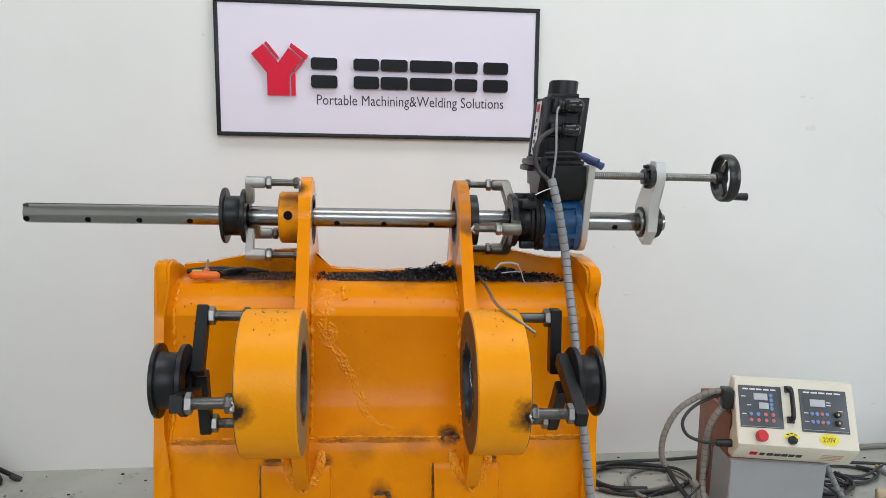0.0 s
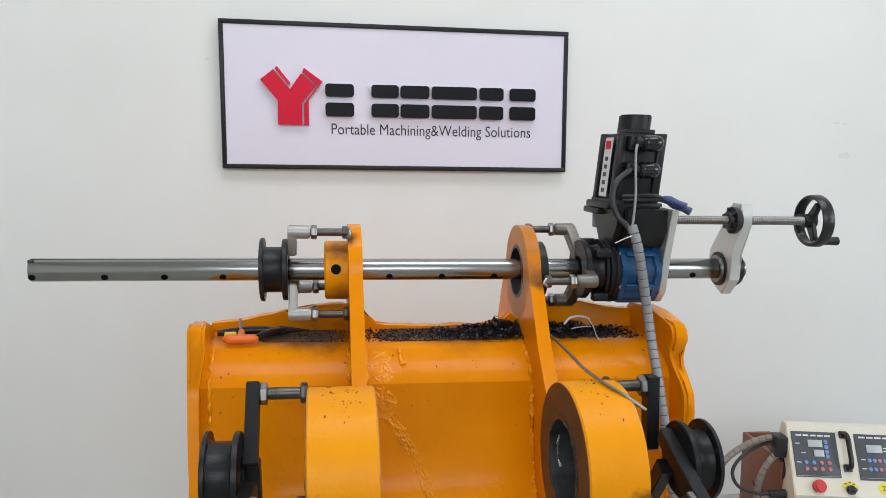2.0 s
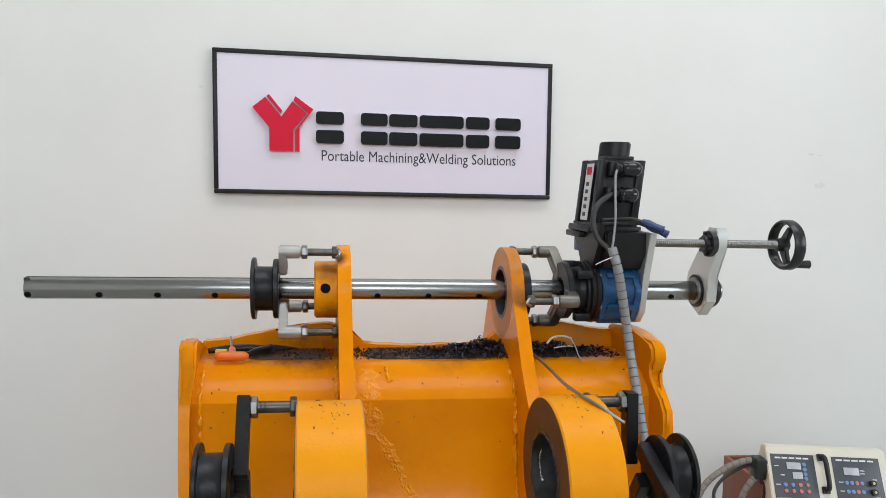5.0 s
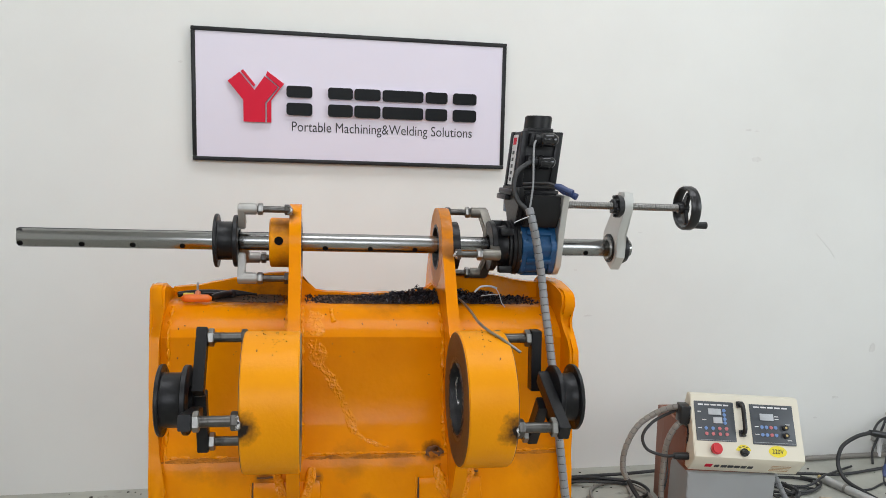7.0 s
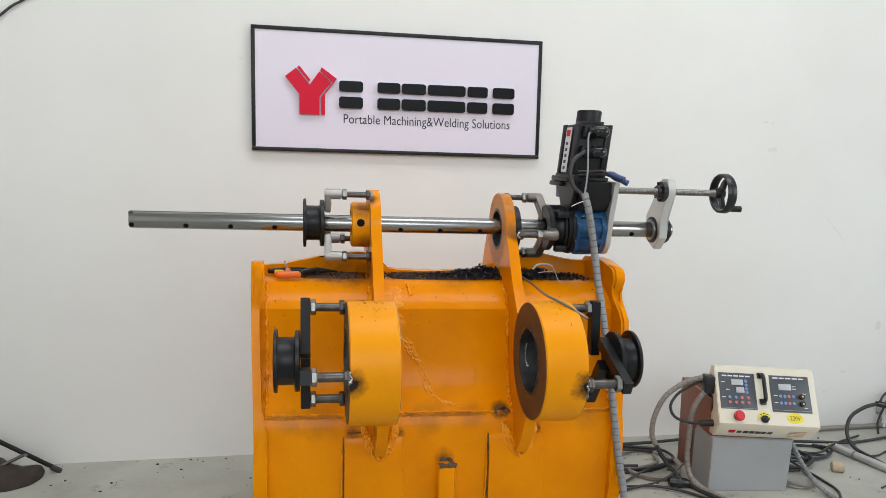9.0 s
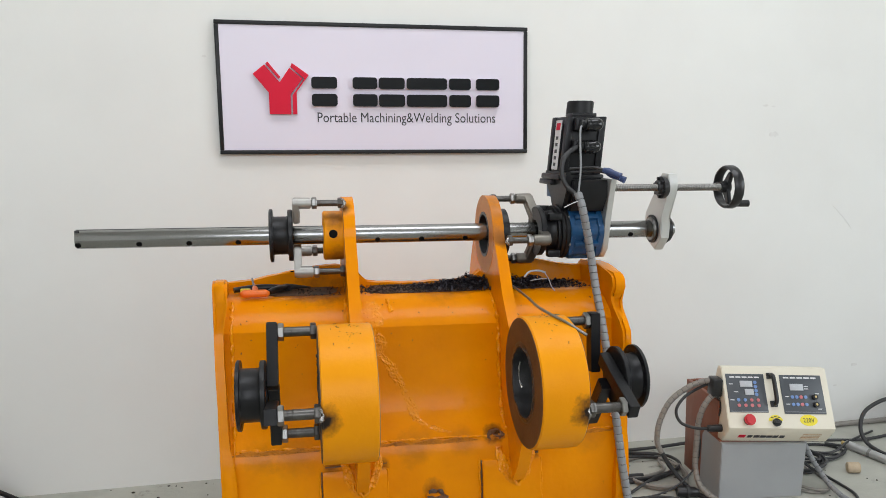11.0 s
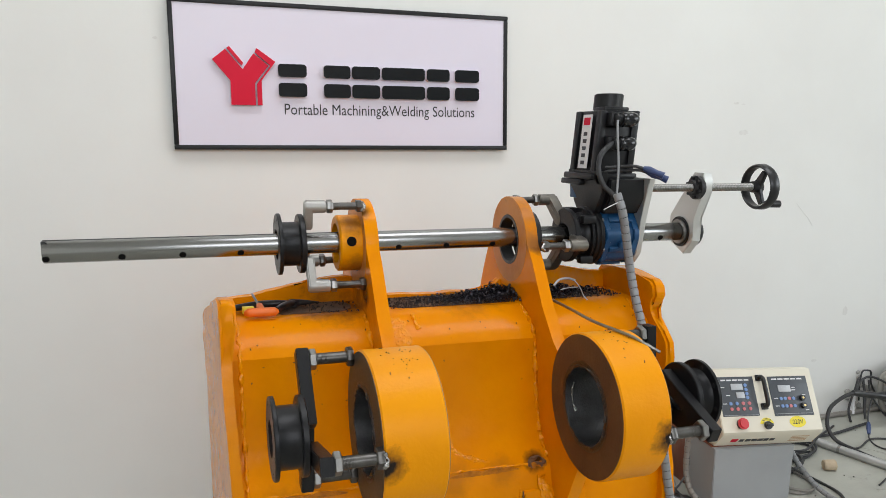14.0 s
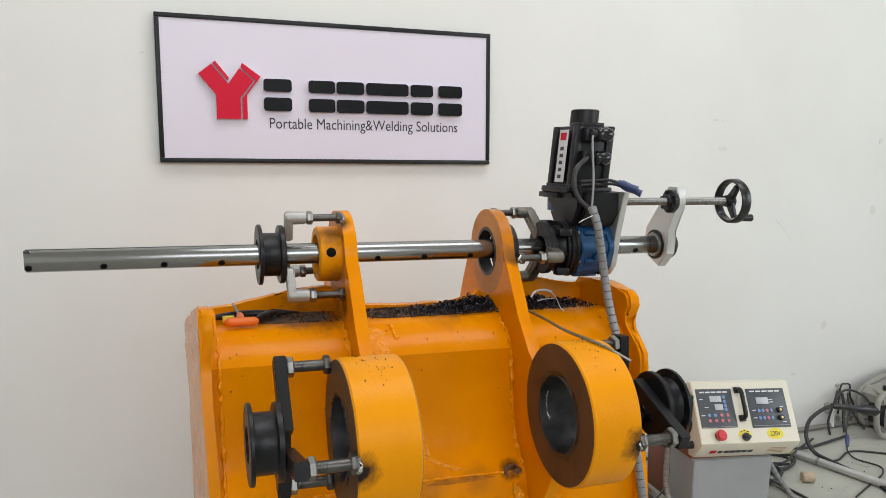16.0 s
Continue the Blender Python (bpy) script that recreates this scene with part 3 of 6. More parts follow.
EAR_L, EAR_R = (-0.269, -0.238), (0.141, 0.172)
for a, b in (EAR_L, EAR_R):
    e = part("lug_plate", ear(a, b), M_YELLOW, bucket, "orange-yellow lug plate with a bored eye", 25)
    part("eye_bore", lathe(bmesh.new(), [(a - 0.0015, 0.0655), (b + 0.0015, 0.0655), (b + 0.0015, 0.0575), (a - 0.0015, 0.0575)], 2.052, 1.163, closed=True), M_BORE, e, "dark bored steel bush")
    part("worn_face", lathe(bmesh.new(), [(a - 0.0005, 0.066), (a - 0.0005, 0.1115), (a + 0.001, 0.1125), (a + 0.001, 0.066)], 2.052, 1.163, closed=True), M_WORN_EYE, e, "paint worn brown round the eye")
# short bushes welded on the outer faces of the eyes
for a, b, m, lab in ((-0.323, -0.269, M_YELLOW_SMOOTH, "satin yellow eye bush"), (0.172, 0.198, M_BLACK, "dark bare steel eye bush")):
    s = part("eye_bush", lathe(bmesh.new(), [(a, 0.049), (a, 0.064), (a + 0.004, 0.068), (b, 0.068), (b, 0.049)], 2.035, 1.170, closed=True), m, bucket, lab)
    part("oil_seal", lathe(bmesh.new(), [(a + 0.014, 0.0255), (a + 0.014, 0.056), (b - 0.006, 0.056), (b - 0.006, 0.0255)], 2.026, 1.170, closed=True), M_BORE, s, "dark inner seal")
part("grease_hole", cyl(bmesh.new(), (-0.297, 1.985, 1.180), (-0.297, 1.9655, 1.182), 0.0115, 20), M_HOLE, bucket, "dark drilled hole")

BOSS_Y, BOSS_Z, BOSS_R, BORE_R = 1.605, 0.857, 0.158, 0.088


def boss(x0, x1, face0, face1, label):
    b = part("pin_boss", lathe(bmesh.new(), [(x0, BORE_R), (x0, BOSS_R - 0.003), (x0 + 0.003, BOSS_R), (x1 - 0.003, BOSS_R), (x1, BOSS_R - 0.003), (x1, BORE_R)], BOSS_Y, BOSS_Z, 96, True), M_YELLOW_SMOOTH, bucket, label)
    part("boss_face", lathe(bmesh.new(), [(x0 - 0.0012, BORE_R + 0.010), (x0 - 0.0012, BOSS_R - 0.0035), (x0 + 0.002, BOSS_R - 0.0035), (x0 + 0.002, BORE_R + 0.010)], BOSS_Y, BOSS_Z, 96, True), face0, b, "bare machined face")
    part("boss_face", lathe(bmesh.new(), [(x1 + 0.0012, BORE_R + 0.001), (x1 + 0.0012, BOSS_R - 0.0035), (x1 - 0.002, BOSS_R - 0.0035), (x1 - 0.002, BORE_R + 0.001)], BOSS_Y, BOSS_Z, 96, True), face1, b, "bare machined face")
    prof = [(x0 - 0.0020, BORE_R - 0.004), (x0 - 0.0020, BORE_R + 0.0035)]
    prof += [(x1 + 0.0020, BORE_R + 0.0035), (x1 + 0.0020, BORE_R - 0.004)]
    k = 14
    prof += [(x1 - 0.001 - (x1 - x0 - 0.002) * (i + 0.5) / k, BORE_R - (0.004 if i % 2 else 0.0055)) for i in range(k)]
    part("bore_lining", lathe(bmesh.new(), prof, BOSS_Y, BOSS_Z, 96, True), M_BORE, b, "dark built-up weld lining of the bore")
    part("bore_rim", lathe(bmesh.new(), [(x0 - 0.0014, BORE_R + 0.0035), (x0 - 0.0016, BORE_R + 0.0100), (x0 + 0.002, BORE_R + 0.0100), (x0 + 0.002, BORE_R + 0.0035)], BOSS_Y, BOSS_Z, 96, True), M_BORE, b, "dark burnt rim of the bore")
    part("weld_crust", blob_line(bmesh.new(), [(x0 - 0.001, BOSS_Y + (BORE_R - 0.001) * math.cos(radians(a)), BOSS_Z + (BORE_R - 0.001) * math.sin(radians(a))) for a in range(0, 361, 12)], 0.0042, int(x0 * 100) + 9), M_BORE, b, "dark crusty weld lip")
    return b


M_FACE_GREY = mat("olive_grey_machined_face", (0.24, 0.20, 0.12), 0.5, 0.3, second=(0.30, 0.22, 0.09), scale=9, amount=0.7, grain=200, bump=0.1)
M_FACE_DARK = mat("dark_machined_face", (0.085, 0.062, 0.04), 0.5, 0.3, second=(0.05, 0.04, 0.03), scale=12, amount=0.7, grain=200, bump=0.1)
boss(-0.355, -0.233, M_FACE_DARK, M_FACE_GREY, "thick satin yellow pin boss with dark faces")
boss(0.127, 0.237, M_RUST, M_FACE_DARK, "thick satin yellow pin boss with a rusty brown face")

# pale bead of weld that stands in for the glint inside the bore
part("bright_weld", blob_line(bmesh.new(), [(0.142, BOSS_Y + 0.079, BOSS_Z + 0.030), (0.141, BOSS_Y + 0.084, BOSS_Z + 0.004), (0.143, BOSS_Y + 0.082, BOSS_Z - 0.022), (0.148, BOSS_Y + 0.074, BOSS_Z - 0.040)], 0.005, 71), M_SHINY_WELD, bucket, "bright weld streak put in for the glint in the bore")
# strips, seams and the stub on the lower shell
for x0, x1 in ((-0.352, -0.188), (0.066, 0.226)):
    bm = bmesh.new()
    pts = [(1.790, 0.598), (1.774, 0.592), (1.766, 0.575), (1.761, 0.50), (1.765, 0.40), (1.791, 0.28), (1.872, 0.14), (1.99, 0.035), (2.03, 0.06), (1.91, 0.16), (1.83, 0.29), (1.80, 0.41), (1.79, 0.51)]
    prism(bm, pts, x0, x1, 0.002)
    part("wear_strip", bm, M_YELLOW, bucket, "painted wear strip welded down the shell", 30)
    part("seam_gap", blob_line(bmesh.new(), [(x0 - 0.002, 1.777, 0.592), (x0 - 0.002, 1.770, 0.50), (x0 - 0.002, 1.775, 0.40), (x0 - 0.002, 1.802, 0.28)], 0.0036, int(x0 * 1000), 0.006), M_SOOT, bucket, "dark dirty seam")
    part("seam_weld", blob_line(bmesh.new(), [(x0 - 0.008, 1.778, 0.60), (x0 - 0.007, 1.770, 0.50), (x0 - 0.008, 1.775, 0.40), (x0 - 0.007, 1.802, 0.28)], 0.0045, int(x0 * 990), 0.006), M_WELD_YELLOW, bucket, "lumpy painted weld")
    part("seam_weld", blob_line(bmesh.new(), [(x1 + 0.002, 1.775, 0.59), (x1 + 0.002, 1.768, 0.50), (x1 + 0.002, 1.773, 0.40), (x1 + 0.002, 1.800, 0.28)], 0.004, int(x1 * 1000), 0.005), M_WELD_YELLOW, bucket, "lumpy painted weld")
part("seam_weld", blob_line(bmesh.new(), [(-0.57, 1.800, 0.652), (-0.3, 1.798, 0.650), (-0.1, 1.799, 0.654), (0.15, 1.797, 0.650), (0.47, 1.798, 0.652)], 0.0055, 21, 0.009), M_WELD_YELLOW, bucket, "lumpy painted weld seam")
for x in (-0.2535, 0.1565):
    for sx in (-0.019, 0.019):
        part("lug_weld", blob_line(bmesh.new(), on_shell((x + sx, 1.005), (x + sx, 0.975), (x + sx, 0.945), (x + sx, 0.88), (x + sx, 0.80), (x + sx, 0.72), (x + sx, 0.657)), 0.0085, int(900 * x + 5000 * sx), 0.008), M_WELD_YELLOW, bucket, "lumpy painted weld")
    part("lug_weld", blob_line(bmesh.new(), [(x - 0.042, 1.780, 0.625), (x - 0.020, 1.764, 0.570), (x + 0.002, 1.756, 0.530), (x + 0.026, 1.764, 0.570), (x + 0.042, 1.780, 0.628)], 0.0085, int(777 * x), 0.008), M_WELD_YELLOW, bucket, "lumpy painted weld")
# the long lumpy weld scar that runs down the recess beside the first lug
crust = "wide wrinkled painted weld scar"
part("weld_scar", scar(bmesh.new(), on_shell((-0.204, 1.004), (-0.204, 0.985), (-0.202, 0.955), (-0.198, 0.925), (-0.193, 0.885), (-0.186, 0.855)), 0.034, 0.0042, 31), M_WELD_YELLOW, bucket, crust)
part("weld_scar", scar(bmesh.new(), on_shell((-0.194, 0.885), (-0.168, 0.838), (-0.135, 0.785), (-0.116, 0.742), (-0.100, 0.705), (-0.088, 0.682)), 0.015, 0.0040, 35), M_WELD_YELLOW, bucket, crust)
part("weld_scar", scar(bmesh.new(), on_shell((-0.122, 0.735), (-0.092, 0.690), (-0.050, 0.670), (-0.010, 0.662)), 0.014, 0.0040, 36), M_WELD_YELLOW, bucket, crust)
part("weld_scar", scar(bmesh.new(), on_shell((-0.208, 0.870), (-0.185, 0.860), (-0.160, 0.842), (-0.140, 0.812)), 0.012, 0.0042, 32), M_WELD_YELLOW, bucket, crust)
# rusty dirt caught along the seam under the recess
for x0, x1, h, sd in ((-0.575, -0.355, 0.010, 81), (-0.225, -0.125, 0.008, 82), (-0.115, 0.060, 0.011, 83), (0.085, 0.135, 0.014, 84), (0.235, 0.450, 0.009, 85)):
    part("seam_grime", scar(bmesh.new(), [(x0 + (x1 - x0) * k / 4, 1.7915, 0.6440 + 0.003 * (k % 2)) for k in range(5)], h * 0.8, 0.0018, sd), M_SEAM, bucket, "rusty dirt caught along the weld seam")
for x in (-0.2535, 0.1565):
    for s in (-1, 1):
        part("weld_scar", scar(bmesh.new(), [(x + s * 0.048, 1.781, 0.628), (x + s * 0.038, 1.768, 0.590), (x + s * 0.022, 1.763, 0.552), (x + s * 0.004, 1.761, 0.526)], 0.016, 0.005, int(900 * x) + s), M_WELD_YELLOW, bucket, "wide wrinkled painted weld scar")
part("paint_run", blob_line(bmesh.new(), [(-0.158, 1.948, 1.000), (-0.156, 1.930, 0.991), (-0.152, 1.905, 0.973)], 0.0105, 33), M_WELD_YELLOW, bucket)
part("burnt_weld", blob_line(bmesh.new(), [(0.085, 1.80, 0.640), (0.105, 1.796, 0.652), (0.125, 1.798, 0.645), (0.115, 1.80, 0.665), (0.09, 1.80, 0.655), (0.10, 1.795, 0.635)], 0.010, 34, 0.005), M_SOOT, bucket, "burnt dirty weld lumps")
for x0, x1 in ((-0.345, -0.30), (-0.205, -0.185), (0.190, 0.222)):
    part("burnt_weld", blob_line(bmesh.new(), [(x0, 1.777, 0.603), (x1, 1.777, 0.605)], 0.004, int(x0 * 555), 0.006), M_SOOT, bucket, "burnt dirty weld lumps")
stub = part("lifting_stub", box(bmesh.new(), (-0.088, 1.730, 0.36), (-0.040, 1.805, 0.515), 0.008), M_YELLOW, bucket, "short painted stub with a burnt top")
part("stub_weld", blob_line(bmesh.new(), [(-0.085, 1.740, 0.512), (-0.064, 1.735, 0.516), (-0.043, 1.740, 0.512), (-0.05, 1.772, 0.517), (-0.08, 1.772, 0.517)], 0.012, 41, 0.006), M_SOOT, stub, "burnt weld crust")
part("stub_weld", blob_line(bmesh.new(), [(-0.036, 1.770, 0.51), (-0.034, 1.771, 0.45), (-0.034, 1.775, 0.37)], 0.006, 42, 0.006), M_WELD_YELLOW, stub)
# corner welds down the side plates
for x, sd in ((-0.568, 51), (0.446, 52)):
    part("side_weld", blob_line(bmesh.new(), on_shell((x, 1.003), (x, 0.96), (x, 0.938), (x, 0.86), (x, 0.76), (x, 0.68), (x, 0.657)) + [(x, 1.775, 0.56), (x, 1.775, 0.40), (x, 1.83, 0.22)], 0.007, sd, 0.008), M_WELD_YELLOW, bucket, "lumpy painted weld")
# grime that lies on the ledge
bm = bmesh.new()
for x0, x1, y0, y1 in ((-0.50, -0.275, 1.990, 2.100), (-0.235, 0.15, 1.980, 2.100), (0.192, 0.42, 1.990, 2.100)):
    m = 16
    vs = [bm.verts.new((x0 + (x1 - x0) * (0.5 - 0.5 * math.cos(2 * math.pi * k / m) * (0.9 + 0.1 * noise.noise(Vector((k * 1.7, x0, 0))))),
                        (y0 + y1) / 2 + (y1 - y0) / 2 * max(-1, min(1, 1.5 * math.sin(2 * math.pi * k / m))), 1.0125)) for k in range(m)]
    f = bm.faces.new(vs)
    r = bmesh.ops.extrude_face_region(bm, geom=[f])
    for v in r["geom"]:
        if isinstance(v, bmesh.types.BMVert):
            v.co.z -= 0.008
part("ledge_grime", bm, M_SOOT, bucket, "dark oily grime on the ledge", 0)

# ---- boring bar and its supports ----
BAR_Y, BAR_Z = 2.020, 1.1735
bar = thing("boring_bar", (-0.05, BAR_Y, BAR_Z), "long ground steel boring bar through the lug eyes", "boring bar", tilt=LEAN_DOWN)
shaft = part("shaft", lathe(bmesh.new(), [(-0.958, 0.0235), (-0.956, 0.025), (0.712, 0.025), (0.714, 0.0235)], BAR_Y, BAR_Z, 64), M_STEEL, bar, "polished round steel shaft")
ha = radians(-33)
hd = Vector((0, -math.cos(ha), math.sin(ha)))
for x in (-0.951, -0.801, -0.675, -0.549, -0.174, -0.051, 0.074, 0.574):
    p = Vector((x, BAR_Y, BAR_Z))
    rim = bmesh.new()
    cyl(rim, p + hd * 0.020, p + hd * 0.0256, 0.0074, 20)
    part("cross_hole", rim, M_HOLE, shaft, "dark drilled cross hole")
part("keyway", box(bmesh.new(), (-0.958, BAR_Y - 0.004, BAR_Z + 0.020), (-0.30, BAR_Y + 0.003, BAR_Z + 0.0254)), M_BORE, shaft, "dark milled keyway")
part("index_notch", box(bmesh.new(), (-0.9592, BAR_Y - 0.016, BAR_Z - 0.006), (-0.950, BAR_Y - 0.004, BAR_Z + 0.024)), M_BORE, shaft)


def hexagon(bm, c, x0, x1, r, turn=0.0):
    lo, hi = sorted((x0, x1))
    b = 0.15 * (hi - lo)
    rings = []
    for x, q in ((lo, 0.9), (lo + b, 1.0), (hi - b, 1.0), (hi, 0.9)):
        rings.append([bm.verts.new((x, c[0] + q * r * math.cos(turn + k * math.pi / 3), c[1] + q * r * math.sin(turn + k * math.pi / 3))) for k in range(6)])
    for p, q in zip(rings, rings[1:]):
        for k in range(6):
            bm.faces.new((p[k], p[(k + 1) % 6], q[(k + 1) % 6], q[k]))
    bm.faces.new(rings[0])
    bm.faces.new(rings[-1])
    return bm


def bolt_set(t, c, xa, xb, r, weld, nut_at, seed):
    """A threaded stud from xa to xb with a nut at xa's side and a head tacked on at xb."""
    s = 1 if xb > xa else -1
    bm = bmesh.new()
    cyl(bm, (xa, *c), (xb, *c), r, 20)
    b = part("bolt", bm, M_BOLT, t, "dark oily steel bolt")
    th = bmesh.new()
    n_th = 9
    lathe(th, [(nut_at + s * 0.013 + s * 0.022 * k / (2 * n_th), r * (1.03 if k % 2 else 0.93)) for k in range(2 * n_th + 1)], c[0], c[1], 20)
    part("thread", th, M_BOLT, b)
    part("nut", hexagon(bmesh.new(), c, nut_at, nut_at + s * 0.014, r * 1.85, 0.3 + seed), M_NUT, b, "bright hexagon nut")
    part("bolt_head", hexagon(bmesh.new(), c, xb - s * 0.014, xb, r * 1.75, 0.1 + seed), M_BOLT, b, "dark hexagon bolt head")
    if weld:
        part("tack_weld", blob_line(bmesh.new(), [(xb - s * 0.002, c[0] - r, c[1] - r * 1.2), (xb + s * 0.004, c[0] - r * 1.3, c[1]), (xb - s * 0.002, c[0] - r * 0.9, c[1] + r * 1.2)], 0.007, int(seed * 10) + 3, 0.006), M_SHINY_WELD, b, "bright lumpy tack weld")
    return b


def cast_arm(bm, c, cen, x0, s, slant=0.0):
    """A cast bracket: a rounded leg out from the flange, and at its end a round boss along the bar; slant leans the leg's root back."""
    d = Vector((0, c[0] - cen[0], c[1] - cen[1]))
    L = d.length
    d.normalize()
    w = Vector((0, -d.z, d.y))
    o = Vector((0, *cen))
    k, depth = (0.0165, 0.024) if slant else (0.0125, 0.019)
    outline = [o + d * (L + 0.0155 * math.cos(radians(a))) + w * (0.0155 * math.sin(radians(a))) for a in range(-90, 91, 18)]
    outline += [o + d * (0.048 - k * math.cos(radians(a))) + w * (k * math.sin(radians(a))) for a in range(90, -91, -18)]
    leg = prism(bmesh.new(), [(q.y, q.z) for q in outline], x0, x0 + s * depth, 0.003)
    prism(leg, [(q.y, q.z) for q in (o + d * 0.052 + w * 0.0035, o + d * (L - 0.022) + w * 0.0035, o + d * (L - 0.022) - w * 0.0035, o + d * 0.052 - w * 0.0035)], x0 + s * (depth - 0.001), x0 + s * (depth + 0.0015), 0.0008)
    for v in leg.verts:
        r = (v.co - o).dot(d)
        v.co.x -= s * slant * max(0.0, min(1.0, (L - 0.010 - r) / (L - 0.055)))
    me = bpy.data.meshes.new("leg")
    leg.to_mesh(me)
    leg.free()
    bm.from_mesh(me)
    bpy.data.meshes.remove(me)
    cyl(bm, (x0 + s * 0.003, *c), (x0 + s * 0.050, *c), 0.0158, 28, 0.0150, bevel=0.0025)
    return bm


def bearing_support(name, label, cen, x_out, s, spots, hub_len, flange_r, hub_r, bolt_end, bolt_r, arm, group, starts=(), set_back=0.0, slant=0.0, thick=0.013):
    """Flanged bearing housing: two flanges joined by a hub, three arms on the inner flange, a bolt at each arm's end.
    s is the way along x towards the work."""
    t = thing(name, (x_out, *cen), label, "bearing support", group, tilt=LEAN_DOWN)
    x1, x2 = x_out + s * 0.009, x_out + s * (0.009 + hub_len)
    x3 = x2 + s * thick
    part("outer_flange", lathe(bmesh.new(), [(x_out, 0.036), (x_out, flange_r - 0.002), (x_out + s * 0.002, flange_r), (x1 - s * 0.001, flange_r), (x1, flange_r - 0.001), (x1, 0.036)], *cen, closed=True), M_BLACK, t, "black drilled flange")
    part("hub", lathe(bmesh.new(), [(x1, 0.030), (x1, hub_r * 1.04), (x1 + s * 0.004, hub_r), (x2 - s * 0.004, hub_r), (x2, hub_r * 1.04), (x2, 0.030)], *cen, closed=True), M_BLACK, t, "black turned hub")
    part("inner_flange", lathe(bmesh.new(), [(x2, 0.032), (x2, flange_r * 0.94), (x2 + s * 0.002, flange_r * 0.97), (x3 - s * 0.002, flange_r * 0.97), (x3, flange_r * 0.94), (x3, 0.032)], *cen, closed=True), M_BLACK, t, "black flange")
    for k in range(8):
        a = radians(45 * k + 12)
        q = (cen[0] + (flange_r - 0.011) * math.cos(a), cen[1] + (flange_r - 0.011) * math.sin(a))
        part("flange_hole", cyl(bmesh.new(), (x_out - s * 0.0006, *q), (x1 + s * 0.0006, *q), 0.0050, 14), M_BORE, t, "drilled bolt hole")
    for k, (c, weld) in enumerate(spots):
        if arm == "cast":
            xa = x3 + s * (0.0005 - set_back)
            part("arm", cast_arm(bmesh.new(), c, cen, xa, s, slant), M_ALU_OILY if slant else M_ALU, t, "oily cast aluminium arm" if slant else "cast aluminium arm")
            bolt_set(t, c, xa + s * 0.045, bolt_end, bolt_r, weld, xa + s * 0.0515, k)
        else:
            o = Vector((0, *starts[k]))
            d = Vector((0, *c)) - o
            L = d.length
            d.normalize()
            w = Vector((0, -d.z, d.y)) * 0.0165
            pts = [o + w, o + d * (L + 0.020) + w, o + d * (L + 0.020) - w, o - w]
            part("arm", prism(bmesh.new(), [(q.y, q.z) for q in pts], x3 + s * 0.0005, x3 + s * 0.026, 0.0015), M_BLACK, t, "flat black steel arm")
            bolt_set(t, c, x3 + s * 0.010, bolt_end, bolt_r, weld, x3 + s * 0.0265, k)
    return t


UP = "supports of the boring bar"
LOW = "supports on the lower bosses"
bearing_support("bearing_support", "black flanged bearing housing with cast aluminium arms on the bar", (BAR_Y - 0.006, BAR_Z + 0.001), -0.466, 1,
                [((1.985, 1.264), True), ((1.955, 1.082), False), ((2.105, 1.118), False)], 0.040, 0.0725, 0.052, -0.268, 0.0088, "cast", UP)
bearing_support("bearing_support", "black flanged bearing housing with cast aluminium arms beside the motor", (BAR_Y, BAR_Z), 0.343, -1,
                [((2.098, 1.262), False), ((1.918, 1.160), True), ((2.085, 1.085), False)], 0.032, 0.0735, 0.058, 0.175, 0.0088, "cast", UP, set_back=0.013, slant=0.010, thick=0.016)
bearing_support("bearing_support", "black flanged bearing housing with flat arms tacked to the boss", (1.597, 0.866), -0.536, 1,
                [((1.700, 0.982), False), ((1.452, 0.866), True), ((1.690, 0.735), False)], 0.042, 0.079, 0.060, -0.356, 0.0115, "flat", LOW, ((1.622, 0.872), (1.600, 0.832), (1.665, 0.860)))
bearing_support("bearing_support", "black flanged bearing housing with flat arms beside the grey hose", (1.590, 0.863), 0.411, -1,
                [((1.696, 0.980), False), ((1.464, 0.834), True), ((1.690, 0.735), False)], 0.036, 0.077, 0.056, 0.238, 0.0115, "flat", LOW, ((1.690, 0.850), (1.625, 0.902), (1.615, 0.840)))

# ---- drive unit on the bar ----
drive = thing("drive_unit", (0.43, BAR_Y, BAR_Z), "black servo motor on a blue gearbox driving the boring bar", "drive motor", tilt=LEAN_DOWN)


DRIVE_SHIFT = -0.002


def moved(bm):
    for v in bm.verts:
        v.co.x += DRIVE_SHIFT
    return bm


def dpart(name, bm, material, parent, label="", smooth=40):
    return part(name, moved(bm), material, parent, label, smooth)


def leaning(bm, z0=1.32, k=0.11):
    for v in bm.verts:
        v.co.x += k * (v.co.z - z0)
    return bm


part("mount_ring", lathe(bmesh.new(), [(0.3435, 0.03), (0.3435, 0.072), (0.346, 0.076), (0.354, 0.076), (0.357, 0.080), (0.366, 0.080), (0.368, 0.077), (0.368, 0.03)], BAR_Y, BAR_Z, closed=True), M_BLACK, drive, "black mounting ring")
for k in range(4):
    a = radians(52 + 90 * k)
    c = (BAR_Y + 0.076 * math.cos(a), BAR_Z + 0.076 * math.sin(a))
    dpart("lug_block", box(bmesh.new(), (0.309, c[0] - 0.012, c[1] - 0.010), (0.346, c[0] + 0.012, c[1] + 0.010), 0.003), M_BLACK, drive)
